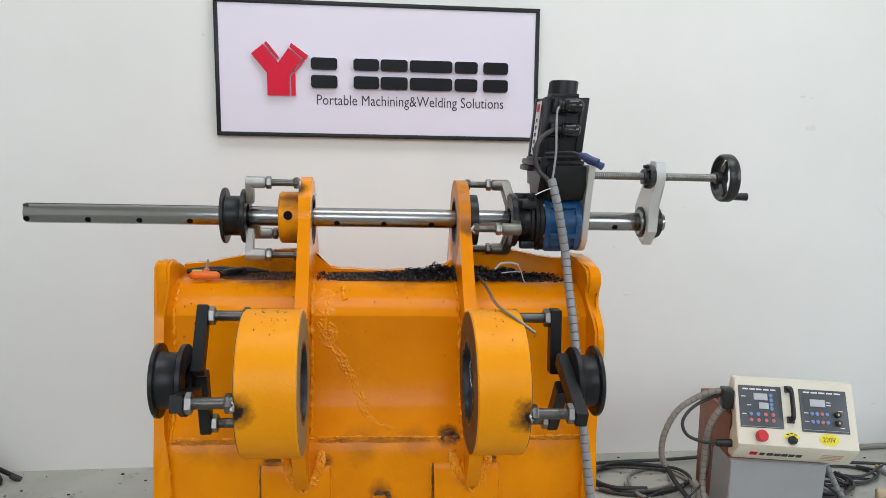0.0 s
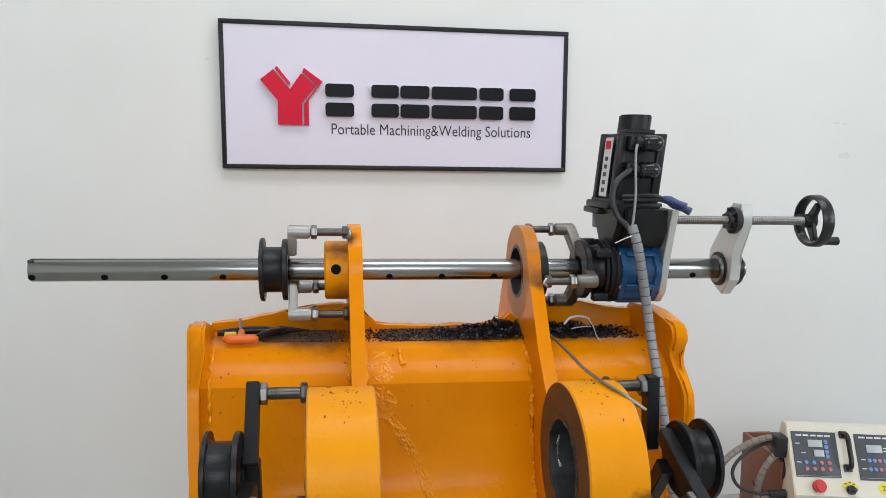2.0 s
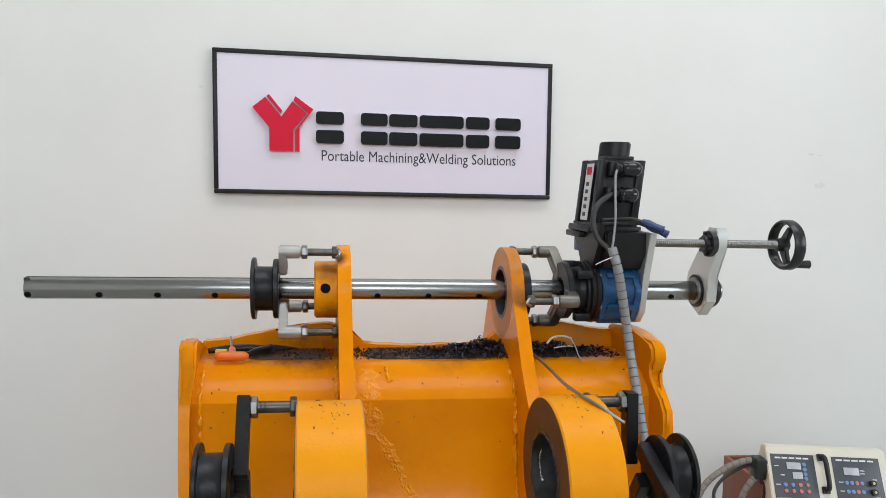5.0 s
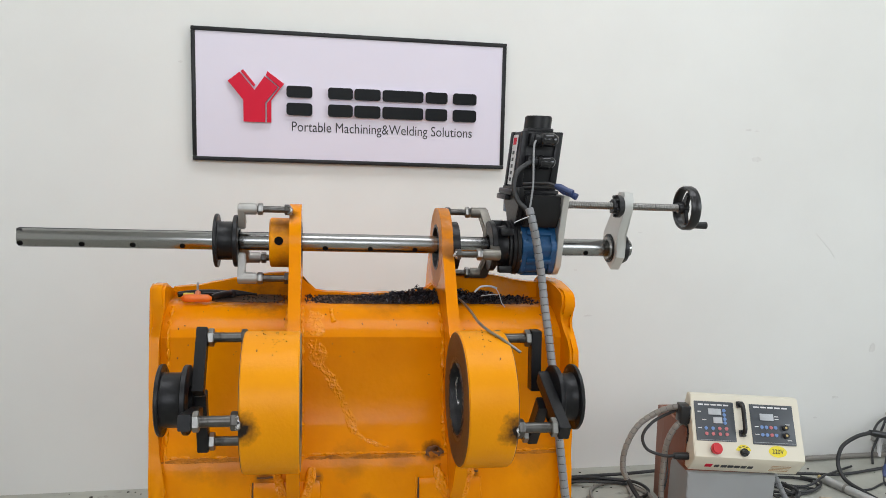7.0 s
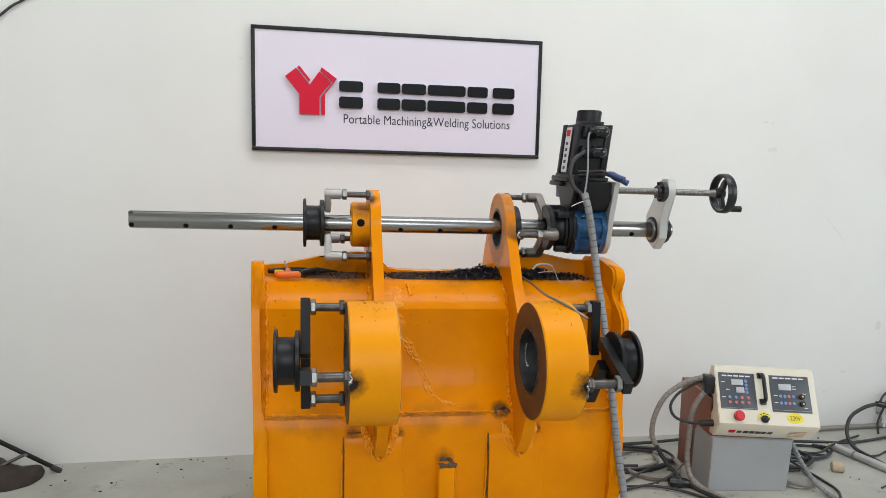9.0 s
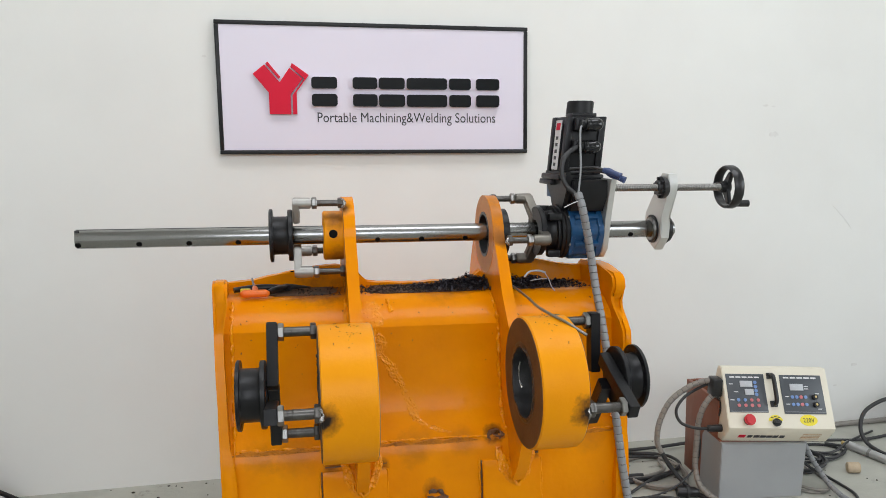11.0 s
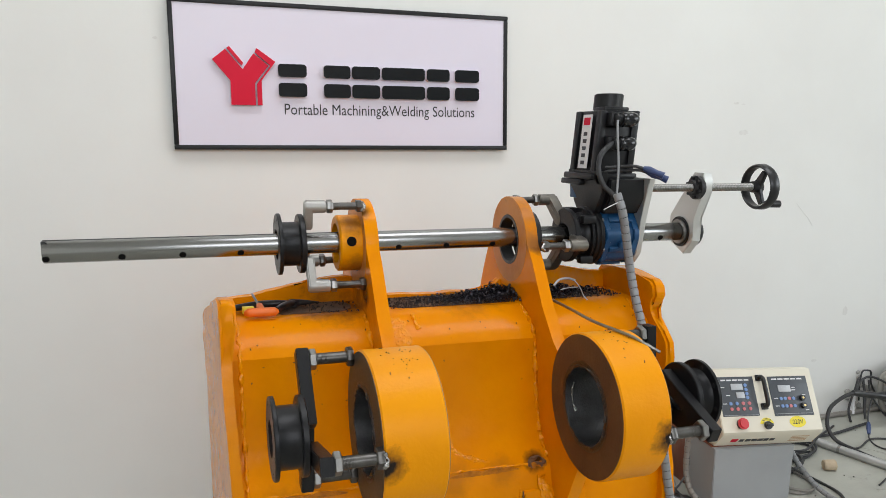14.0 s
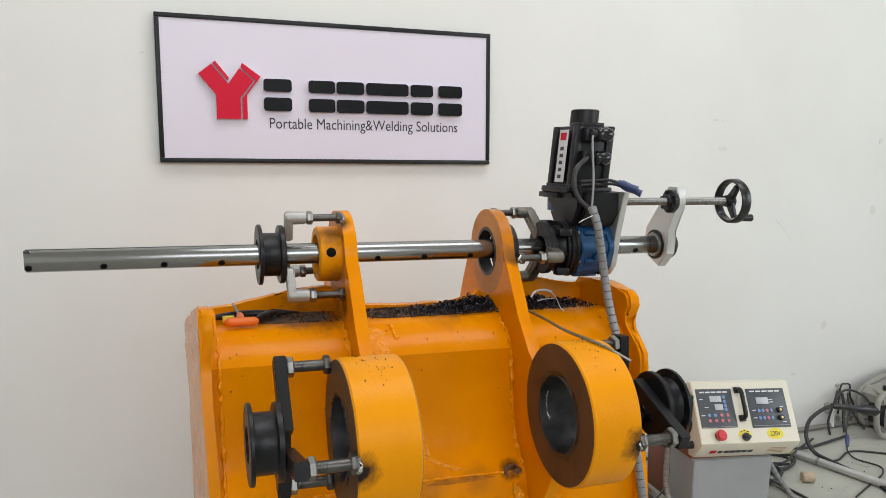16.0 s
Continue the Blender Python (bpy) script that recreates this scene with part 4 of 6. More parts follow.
# blue lobed casting
bm = bmesh.new()
outline = []
for k in range(72):
    a = 2 * math.pi * k / 72
    r = 0.078 + 0.007 * max(0.0, math.cos(6 * a + 0.5)) ** 0.6
    outline.append((BAR_Y + r * math.cos(a), BAR_Z + r * math.sin(a)))
prism(bm, outline, 0.3705, 0.386, 0.002)
inner = [(BAR_Y + (y - BAR_Y) * 0.93, BAR_Z + (z - BAR_Z) * 0.93) for y, z in outline]
prism(bm, inner, 0.385, 0.470, 0.002)
prism(bm, outline, 0.452, 0.468, 0.002)
blue = dpart("gear_housing", bm, M_BLUE, drive, "blue painted cast gear housing", 30)
for k in range(6):
    a = radians(60 * k + 25)
    c = (BAR_Y + 0.076 * math.cos(a), BAR_Z + 0.076 * math.sin(a))
    dpart("housing_screw", hexagon(bmesh.new(), c, 0.366, 0.371, 0.006), M_NUT, blue, "bright screw head")
    dpart("housing_rib", box(bmesh.new(), (0.384, c[0] - 0.007, c[1] - 0.007), (0.455, c[0] + 0.007, c[1] + 0.007), 0.002, pose(0, 0, 0, 60 * k + 25)), M_BLUE, blue)
dpart("drain_boss", cyl(bmesh.new(), (0.420, BAR_Y - 0.066, BAR_Z - 0.020), (0.420, BAR_Y - 0.082, BAR_Z - 0.022), 0.011, 20, bevel=0.002), M_BLUE, blue)
# black upper gearbox
dpart("gearbox", prism(bmesh.new(), [(1.925, 1.325), (1.925, 1.275), (1.955, 1.235), (2.10, 1.235), (2.12, 1.26), (2.12, 1.325)], 0.368, 0.473, 0.004), M_BLACK, drive, "black gearbox block")
dpart("gearbox_side", prism(bmesh.new(), [(1.935, 1.345), (1.935, 1.29), (1.97, 1.235), (2.01, 1.215), (2.055, 1.235), (2.070, 1.275), (2.105, 1.300), (2.12, 1.345)], 0.352, 0.3675, 0.002), M_BLACK, drive, "black side plate")
dpart("gearbox_lug", cyl(bmesh.new(), (0.352, 1.955, 1.325), (0.372, 1.955, 1.325), 0.016, 20, bevel=0.002), M_BLACK, drive)
# servo motor
mot = dpart("motor", leaning(box(bmesh.new(), (0.360, 1.990, 1.336), (0.462, 2.112, 1.502), 0.004)), M_BLACK, drive, "ribbed black servo motor body")
for y0 in (1.984, 2.096):
    for x0 in (0.352, 0.450):
        dpart("corner_rib", leaning(box(bmesh.new(), (x0, y0, 1.336), (x0 + 0.020, y0 + 0.022, 1.502), 0.003)), M_BLACK, mot)
dpart("motor_flange", leaning(box(bmesh.new(), (0.340, 1.975, 1.322), (0.478, 2.128, 1.338), 0.004)), M_BLACK, mot, "square mounting flange")
dpart("adapter_flange", leaning(box(bmesh.new(), (0.338, 2.03, 1.306), (0.40, 2.135, 1.321), 0.003)), M_BLACK, mot, "black adapter flange")
dpart("adapter_foot", box(bmesh.new(), (0.353, 2.075, 1.268), (0.366, 2.112, 1.306), 0.003), M_BLUE, mot, "blue adapter foot")
cap = dpart("encoder_cap", leaning(cyl(bmesh.new(), (0.412, 2.055, 1.502), (0.412, 2.055, 1.548), 0.039, 32, bevel=0.003)), M_BLACK, mot, "round black encoder cap")
dpart("cap_label", leaning(cyl(bmesh.new(), (0.412, 2.055, 1.5482), (0.412, 2.055, 1.5490), 0.017, 24)), M_WHITE, cap, "pale round label")
dpart("cap_bracket", leaning(box(bmesh.new(), (0.372, 2.0, 1.500), (0.445, 2.06, 1.512), 0.003)), M_BLACK, mot)
lab = dpart("name_plate", leaning(box(bmesh.new(), (0.3500, 2.022, 1.350), (0.3515, 2.070, 1.492))), M_WHITE, mot, "white name plate with a red mark")
dpart("label_mark", leaning(box(bmesh.new(), (0.3490, 2.030, 1.464), (0.3499, 2.062, 1.484))), M_SIGN_RED, lab, "red mark")
for k in range(5):
    dpart("label_bar", leaning(box(bmesh.new(), (0.3490, 2.038, 1.360 + 0.019 * k), (0.3499, 2.056, 1.370 + 0.019 * k))), M_INK, lab)
for z in (1.478, 1.416):
    body = dpart("connector", leaning(box(bmesh.new(), (0.372, 1.962, z - 0.017), (0.428, 1.992, z + 0.019), 0.004)), M_BLACK, mot, "black cable connector")
    dome = bmesh.new()
    lathe(dome, [(0.398, 0.016), (0.404, 0.020), (0.412, 0.018), (0.418, 0.0195), (0.430, 0.0195), (0.440, 0.0165), (0.447, 0.010), (0.450, 0.002)], 1.957, z, 28)
    dpart("connector_dome", leaning(dome), M_GLOSS, body, "glossy black rounded cap")
    ring = bmesh.new()
    lathe(ring, [(0.380, 0.012), (0.381, 0.0150), (0.388, 0.0150), (0.390, 0.0125), (0.396, 0.0125), (0.398, 0.017), (0.402, 0.017), (0.403, 0.012)], 1.957, z, 20)
    dpart("connector_nut", leaning(ring), M_BLACK, body)
dpart("motor_cable", sweep(bmesh.new(), curve_points([(0.405, 1.957, 1.418), (0.380, 1.950, 1.412), (0.345, 1.935, 1.385), (0.335, 1.925, 1.345), (0.345, 1.915, 1.310), (0.362, 1.907, 1.292), (0.370, 1.900, 1.278)]), 0.0068, 10), M_RUBBER, drive, "thick black motor cable")
dpart("signal_cable", sweep(bmesh.new(), curve_points([(0.408, 1.957, 1.480), (0.392, 1.935, 1.465), (0.388, 1.925, 1.42), (0.387, 1.917, 1.36), (0.380, 1.908, 1.31), (0.372, 1.900, 1.275)]), 0.0030, 8), M_SPIRAL, drive, "thin grey signal cable")
for dz, dx in ((0.0, 0.0), (0.010, -0.012)):
    c = dpart("plug_lead", sweep(bmesh.new(), curve_points([(0.366, 1.945, 1.345 + dz), (0.400, 1.925, 1.348 + dz), (0.435 + dx, 1.900, 1.350 + dz), (0.456 + dx, 1.882, 1.343 + dz)]), 0.0042, 8), M_RUBBER, drive, "black plug lead")
    dpart("plug", sweep(bmesh.new(), [Vector((0.452 + dx, 1.885, 1.345 + dz)), Vector((0.462 + dx, 1.876, 1.341 + dz)), Vector((0.477 + dx, 1.864, 1.334 + dz)), Vector((0.490 + dx, 1.853, 1.327 + dz))], 0.008, 14, lambda i: (0.0060, 0.0098, 0.0078, 0.0096)[i]), M_BLUE_PLUG, c, "blue plug")
dpart("cable_tie", sweep(bmesh.new(), curve_points([(0.370, 1.884, 1.270), (0.350, 1.886, 1.262), (0.330, 1.888, 1.252)]), 0.0013, 6), M_WHITE, drive, "white cable tie end")
part("torque_plate", prism(bmesh.new(), [(1.902, 1.328), (1.938, 1.22), (1.958, 1.125), (1.985, 1.098), (2.03, 1.090), (2.09, 1.12), (2.11, 1.20), (2.11, 1.328)], 0.4695, 0.4865, 0.0015), M_ALU_PLATE, drive, "pale aluminium torque plate")

# ---- feed unit ----
SCREW_Y, SCREW_Z = 1.938, 1.3015
feed = thing("feed_unit", (0.68, BAR_Y, BAR_Z), "aluminium feed bracket with lead screw and black handwheel", "feed unit", tilt=LEAN_DOWN)
octa = [(1.922, 1.322), (1.930, 1.341), (1.968, 1.341), (1.982, 1.324), (1.984, 1.304), (2.016, 1.280), (2.068, 1.218), (2.076, 1.168), (2.060, 1.138), (2.004, 1.112), (1.966, 1.152), (1.963, 1.218), (1.924, 1.288)]
part("bracket", prism(bmesh.new(), octa, 0.6520, 0.6800, 0.002), M_ALU_PLATE, feed, "machined aluminium bracket plate")
part("bearing_ring", lathe(bmesh.new(), [(0.6430, 0.0255), (0.6430, 0.034), (0.6515, 0.035), (0.6515, 0.0255)], BAR_Y, BAR_Z, closed=True), M_NUT, feed, "steel bearing ring")
part("seal_ring", lathe(bmesh.new(), [(0.6485, 0.035), (0.6485, 0.042), (0.6518, 0.042), (0.6518, 0.035)], BAR_Y, BAR_Z, closed=True), M_BLACK, feed, "dark seal ring")
part("end_cap", lathe(bmesh.new(), [(0.6800, 0.001), (0.6800, 0.046), (0.6860, 0.047), (0.7000, 0.040), (0.7040, 0.001)], BAR_Y, BAR_Z), M_BLACK, feed, "black end cap")
bm = bmesh.new()
n_th = 74
lathe(bm, [(0.468 + 0.372 * k / (2 * n_th), 0.0106 if k % 2 else 0.0092) for k in range(2 * n_th + 1)], SCREW_Y, SCREW_Z, 20)
part("lead_screw", bm, M_NUT, feed, "threaded steel lead screw", 20)
fl = part("flange_nut", lathe(bmesh.new(), [(0.6220, 0.011), (0.6220, 0.019), (0.6320, 0.020), (0.6340, 0.032), (0.6440, 0.032), (0.6460, 0.026), (0.6515, 0.026), (0.6515, 0.011)], SCREW_Y, SCREW_Z, closed=True), M_BORE, feed, "dark steel flange nut")
for k in range(6):
    a = radians(60 * k + 20)
    part("nut_screw", cyl(bmesh.new(), (0.6260, SCREW_Y + 0.026 * math.cos(a), SCREW_Z + 0.026 * math.sin(a)), (0.6360, SCREW_Y + 0.026 * math.cos(a), SCREW_Z + 0.026 * math.sin(a)), 0.0045, 12), M_BLACK, fl, "black socket screw")
wheel = part("handwheel_rim", lathe(bmesh.new(), [(0.836, 0.0535), (0.833, 0.056), (0.833, 0.0595), (0.837, 0.0625), (0.856, 0.0635), (0.861, 0.061), (0.861, 0.057), (0.857, 0.0535)], SCREW_Y, SCREW_Z, closed=True), M_PLASTIC, feed, "black plastic handwheel rim")
part("wheel_hub", lathe(bmesh.new(), [(0.8200, 0.002), (0.8200, 0.015), (0.8300, 0.017), (0.8480, 0.017), (0.8520, 0.002)], SCREW_Y, SCREW_Z), M_PLASTIC, wheel)
for a in (125, 245, 5):
    d = Vector((0, math.cos(radians(a)), math.sin(radians(a))))
    w = Vector((0, -d.z, d.y))
    o = Vector((0, SCREW_Y, SCREW_Z))
    pts = [o + d * 0.010 + w * 0.013, o + d * 0.050 + w * 0.0075, o + d * 0.050 - w * 0.0075, o + d * 0.010 - w * 0.013]
    part("wheel_spoke", prism(bmesh.new(), [(q.y, q.z) for q in pts], 0.8320, 0.8440, 0.002), M_PLASTIC, wheel)
cy, cz = SCREW_Y - 0.018, SCREW_Z - 0.047
part("crank_handle", lathe(bmesh.new(), [(0.8520, 0.004), (0.8540, 0.009), (0.90, 0.0105), (0.8970, 0.009), (0.9010, 0.003)], cy, cz, 20), M_PLASTIC, wheel, "black turning handle")

spiral_sleeve("wrapped_motor_hose", [(0.370, 1.897, 1.285), (0.380, 1.885, 1.24), (0.394, 1.888, 1.18), (0.411, 1.89, 1.09), (0.416, 1.866, 1.01), (0.420, 1.842, 0.95), (0.428, 1.800, 0.822), (0.436, 1.762, 0.68), (0.452, 1.742, 0.53), (0.472, 1.722, 0.39), (0.50, 1.71, 0.22), (0.56, 1.74, 0.07), (0.68, 1.86, 0.016), (0.86, 2.10, 0.014), (1.02, 2.36, 0.014)], 0.0112, M_SPIRAL, "grey spiral-wrapped motor cable hanging in front of the bucket", 0.021)

# ---- control box on its stand ----
STAND = pose(1.445, 2.53, 0, 0, 0, -6)
CB = pose(1.428, 2.528, 0.004, 0, 2.6, -7.5)
ctrl = thing("control_box", (1.445, 2.62, 0.225), "cream metal control box with two dark faceplates on a stand", "control box")


def placed(bm, m):
    bmesh.ops.transform(bm, matrix=m, verts=bm.verts)
    return bm


FACE = CB @ Matrix(((1, 0, 0, -0.215), (0, 0.494, -0.870, -0.070), (0, 0.870, 0.494, 0.300), (0, 0, 0, 1)))
part("case", placed(prism(bmesh.new(), [(-0.070, 0.300), (0.0480, 0.508), (0.078, 0.506), (0.16, 0.225), (-0.012, 0.225), (-0.066, 0.286)], -0.215, 0.215, 0.003), CB), M_CREAM, ctrl, "cream powder-coated sheet case")


def on_face(name, lo, hi, h, material, parent, label="", bevel=0.0, base=0.0):
    bm = box(bmesh.new(), (lo[0], lo[1], base), (hi[0], hi[1], base + h), bevel)
    return part(name, placed(bm, FACE), material, parent, label)


def disc_on_face(name, c, r, h, material, parent, label="", base=0.0, seg=24, bevel=0.0):
    return part(name, placed(cyl(bmesh.new(), (c[0], c[1], base), (c[0], c[1], base + h), r, seg, bevel=bevel), FACE), material, parent, label)


p1 = on_face("faceplate", (0.013, 0.060), (0.168, 0.212), 0.003, M_PANEL, ctrl, "dark grey operating faceplate", 0.001)
p2 = on_face("faceplate", (0.232, 0.056), (0.402, 0.210), 0.003, M_PANEL, ctrl, "dark grey operating faceplate", 0.001)
for p, u0, u1 in ((p1, 0.013, 0.168), (p2, 0.232, 0.402)):
    for k in range(5):
        w = (u1 - u0 - 0.03) / 5
        on_face("title_bar", (u0 + 0.015 + w * k, 0.196), (u0 + 0.015 + w * (k + 0.8), 0.2015), 0.0008, M_WHITE, p, base=0.003)
    on_face("trim_line", (u0 + 0.004, 0.063), (u1 - 0.004, 0.0645), 0.0006, M_GREY, p, base=0.003)
on_face("display", (0.066, 0.160), (0.116, 0.184), 0.003, M_LCD, p1, "pale small display", 0.0005, 0.003)
on_face("display", (0.083, 0.128), (0.118, 0.151), 0.003, M_LCD, p1, "pale small display", 0.0005, 0.003)
on_face("display", (0.268, 0.148), (0.322, 0.174), 0.003, M_LCD, p2, "pale small display", 0.0005, 0.003)
for c in ((0.030, 0.171), (0.048, 0.140), (0.028, 0.108), (0.335, 0.165), (0.335, 0.155), (0.252, 0.124), (0.252, 0.094), (0.375, 0.136), (0.377, 0.076)):
    on_face("caption_bar", (c[0] - 0.008, c[1] - 0.0015), (c[0] + 0.008, c[1] + 0.0015), 0.0006, M_WHITE, p1 if c[0] < 0.2 else p2, base=0.003)
for v in (0.178, 0.161, 0.145, 0.130):
    disc_on_face("button", (0.128, v), 0.0068, 0.0035, M_BTN_BLUE, p1, "blue button", 0.003, 18)
for k in range(4):
    disc_on_face("button", (0.052 + 0.0265 * k, 0.108), 0.0066, 0.0035, M_BTN_BLUE if k < 2 else M_PINK, p1, "", 0.003, 18)
    disc_on_face("button", (0.052 + 0.0265 * k, 0.087), 0.0066, 0.0035, M_PINK, p1, "", 0.003, 18)
    disc_on_face("button", (0.272 + 0.018 * k, 0.122), 0.0066, 0.0035, M_PINK if k == 2 else M_BTN_BLUE, p2, "", 0.003, 18)
    disc_on_face("button", (0.272 + 0.018 * k, 0.093), 0.0066, 0.0035, M_PINK if k == 2 else M_BTN_BLUE, p2, "", 0.003, 18)
for v in (0.122, 0.092):
    kn = disc_on_face("dial_knob", (0.362, v), 0.011, 0.013, M_PLASTIC, p2, "black dial knob", 0.003, 22, 0.001)
    disc_on_face("knob_cap", (0.362, v), 0.0045, 0.0012, M_BRASS, kn, "brass knob top", 0.0162)
es = disc_on_face("stop_collar", (0.082, 0.030), 0.019, 0.006, M_PLASTIC, ctrl, "black collar")
disc_on_face("stop_button", (0.082, 0.030), 0.0215, 0.017, M_RED, es, "red mushroom stop button", 0.0065, 32, 0.005)
yl = part("switch_label", placed(prism(bmesh.new(), [(0.030 * math.cos(radians(a)) * 1.0 + 0.192, 0.022 + 0.030 * math.sin(radians(a))) for a in range(15, 166, 10)] + [(0.016 * math.cos(radians(a)) + 0.192, 0.024 + 0.016 * math.sin(radians(a))) for a in range(165, 14, -15)], 0.0, 0.0012, 0.0, "y"), FACE @ Matrix(((1, 0, 0, 0), (0, 0, 1, 0), (0, 1, 0, 0), (0, 0, 0, 1)))), M_YLABEL, ctrl, "yellow curved switch label")
for a in (55, 90, 125):
    c = (0.192 + 0.0235 * math.cos(radians(a)), 0.023 + 0.0235 * math.sin(radians(a)))
    on_face("label_bar", (c[0] - 0.005, c[1] - 0.0016), (c[0] + 0.005, c[1] + 0.0016), 0.0005, M_INK, yl, base=0.0013)
sw = disc_on_face("switch", (0.192, 0.022), 0.0155, 0.010, M_PLASTIC, ctrl, "black rotary switch", 0.0015, 24, 0.001)
part("switch_grip", placed(box(bmesh.new(), (0.178, 0.0165, 0.0116), (0.206, 0.0275, 0.021), 0.002), FACE @ pose(0, 0, 0)), M_PLASTIC, sw)
lbl = part("voltage_label", placed(prism(bmesh.new(), [(0.325 + 0.035 * math.cos(2 * math.pi * k / 32) * (1.0), 0.032 + 0.0215 * math.sin(2 * math.pi * k / 32)) for k in range(32)], 0.0, 0.0012, 0.0, "y"), FACE @ Matrix(((1, 0, 0, 0), (0, 0, 1, 0), (0, 1, 0, 0), (0, 0, 0, 1)))), M_YLABEL, ctrl, "oval yellow voltage label")
part("voltage_text", text_mesh("220V", 0.045, 0.017, (0.3025, 0.0235), FACE @ pose(0, 0, 0.0022)), M_INK, lbl, "black digits", 0)
part("carry_handle", placed(sweep(bmesh.new(), curve_points([(0.193, 0.205, 0.0), (0.193, 0.205, 0.022), (0.193, 0.190, 0.033), (0.193, 0.15, 0.034), (0.193, 0.11, 0.033), (0.193, 0.094, 0.022), (0.193, 0.094, 0.0)]), 0.0085, 10), FACE), M_PLASTIC, ctrl, "black bow handle")
for v in (0.205, 0.094):
    on_face("handle_foot", (0.180, v - 0.012), (0.206, v + 0.012), 0.010, M_PLASTIC, ctrl, "", 0.002)
# brand marks and vents on the lower skirt
SK = CB @ Matrix(((1, 0, 0, -0.215), (0, -0.6628, -0.7488, -0.012), (0, 0.7488, -0.6628, 0.225), (0, 0, 0, 1)))


def on_skirt(name, u0, v0, u1, v1, material, label=""):
    return part(name, placed(box(bmesh.new(), (u0, v0, 0.0002), (u1, v1, 0.0014)), SK), material, ctrl, label)


on_skirt("brand_mark", 0.055, 0.030, 0.082, 0.052, M_SIGN_RED, "red printed mark")
for k, w in enumerate((0.018, 0.022, 0.024, 0.032, 0.020, 0.020)):
    on_skirt("brand_bar", 0.092 + 0.026 * k, 0.030, 0.092 + 0.026 * k + min(w, 0.022), 0.048, M_INK, "dark printed bar")
for k in range(4):
    on_skirt("vent_slot", 0.310, 0.020 + 0.012 * k, 0.385, 0.024 + 0.012 * k, M_PLY, "shallow vent slot")
# left flank: fan and sockets
LX = -0.2158
sock = part("socket_block", placed(box(bmesh.new(), (LX - 0.040, 0.010, 0.395), (LX, 0.068, 0.468), 0.006), CB), M_PLASTIC, ctrl, "black cable socket block")
fan = part("fan_grille", placed(lathe(bmesh.new(), [(LX - 0.004, 0.040), (LX - 0.004, 0.046), (LX, 0.046), (LX, 0.040)], 0.055, 0.345, 40, True), CB), M_PLASTIC, ctrl, "round black fan grille")
part("fan_hollow", placed(cyl(bmesh.new(), (LX - 0.0012, 0.055, 0.345), (LX + 0.002, 0.055, 0.345), 0.0395, 32), CB), M_BORE, fan)
for r in (0.014, 0.023, 0.032):
    part("fan_wire", placed(lathe(bmesh.new(), [(LX - 0.005, r - 0.0012), (LX - 0.005, r + 0.0012), (LX - 0.002, r + 0.0012), (LX - 0.002, r - 0.0012)], 0.055, 0.345, 32, True), CB), M_NUT, fan, "bright ring wire")
for a in range(0, 180, 45):
    part("fan_blade", placed(box(bmesh.new(), (LX - 0.0045, 0.055 - 0.038, 0.3435), (LX - 0.0022, 0.055 + 0.038, 0.3465), 0, pose(0, 0, 0, a)), CB), M_NUT, fan)
part("mains_plug", placed(cyl(bmesh.new(), (LX - 0.055, -0.005, 0.272), (LX + 0.0, -0.005, 0.274), 0.013, 18, 0.015), CB), M_PLASTIC, ctrl, "black mains plug")
part("mains_cable", placed(sweep(bmesh.new(), curve_points([(LX - 0.055, -0.005, 0.272), (LX - 0.10, -0.005, 0.272), (LX - 0.155, 0.02, 0.285), (LX - 0.17, 0.04, 0.33), (LX - 0.13, 0.06, 0.38), (LX - 0.06, 0.07, 0.42), (LX - 0.02, 0.06, 0.44)]), 0.006, 8), CB), M_RUBBER, ctrl, "black mains cable")

stand = thing("steel_stand", (1.40, 2.62, 0), "grey painted sheet steel stand under the control box", "stand")
part("stand_body", placed(prism(bmesh.new(), [(-0.205, 0.0), (-0.198, 0.2345), (0.150, 0.2195), (0.138, 0.0)], -0.035, 0.15, 0.003, "y"), STAND @ pose(-0.03, 0, 0)), M_GREY, stand, "grey sheet steel body")
part("stand_top", placed(prism(bmesh.new(), [(-0.200, 0.2350), (-0.200, 0.2385), (0.156, 0.2225), (0.156, 0.2195)], -0.012, 0.156, 0.0, "y"), STAND @ pose(-0.03, 0, 0)), M_BROWN, stand, "brown top edge")
crate = thing("plywood_crate", (1.22, 2.72, 0), "red-brown film-faced plywood crate standing behind the stand", "crate")
part("side_board", placed(box(bmesh.new(), (-0.085, -0.13, 0.0), (-0.070, 0.16, 0.39), 0.001), pose(1.318, 2.70, 0, 0, 0, -4)), M_BROWN, crate, "red-brown plywood board")
part("bottom_board", placed(box(bmesh.new(), (-0.070, -0.15, 0.0), (0.0, 0.16, 0.018), 0.001), pose(1.318, 2.70, 0, 0, 0, -4)), M_BROWN, crate)
part("back_board", placed(box(bmesh.new(), (-0.069, 0.145, 0.018), (0.02, 0.160, 0.39), 0.001), pose(1.318, 2.70, 0, 0, 0, -4)), M_BROWN, crate)
part("batten", sweep(bmesh.new(), [Vector((1.235, 2.60, 0.085)), Vector((1.30, 2.57, 0.165))], 0.010, 4), M_PLY, crate, "pale raw plywood batten")

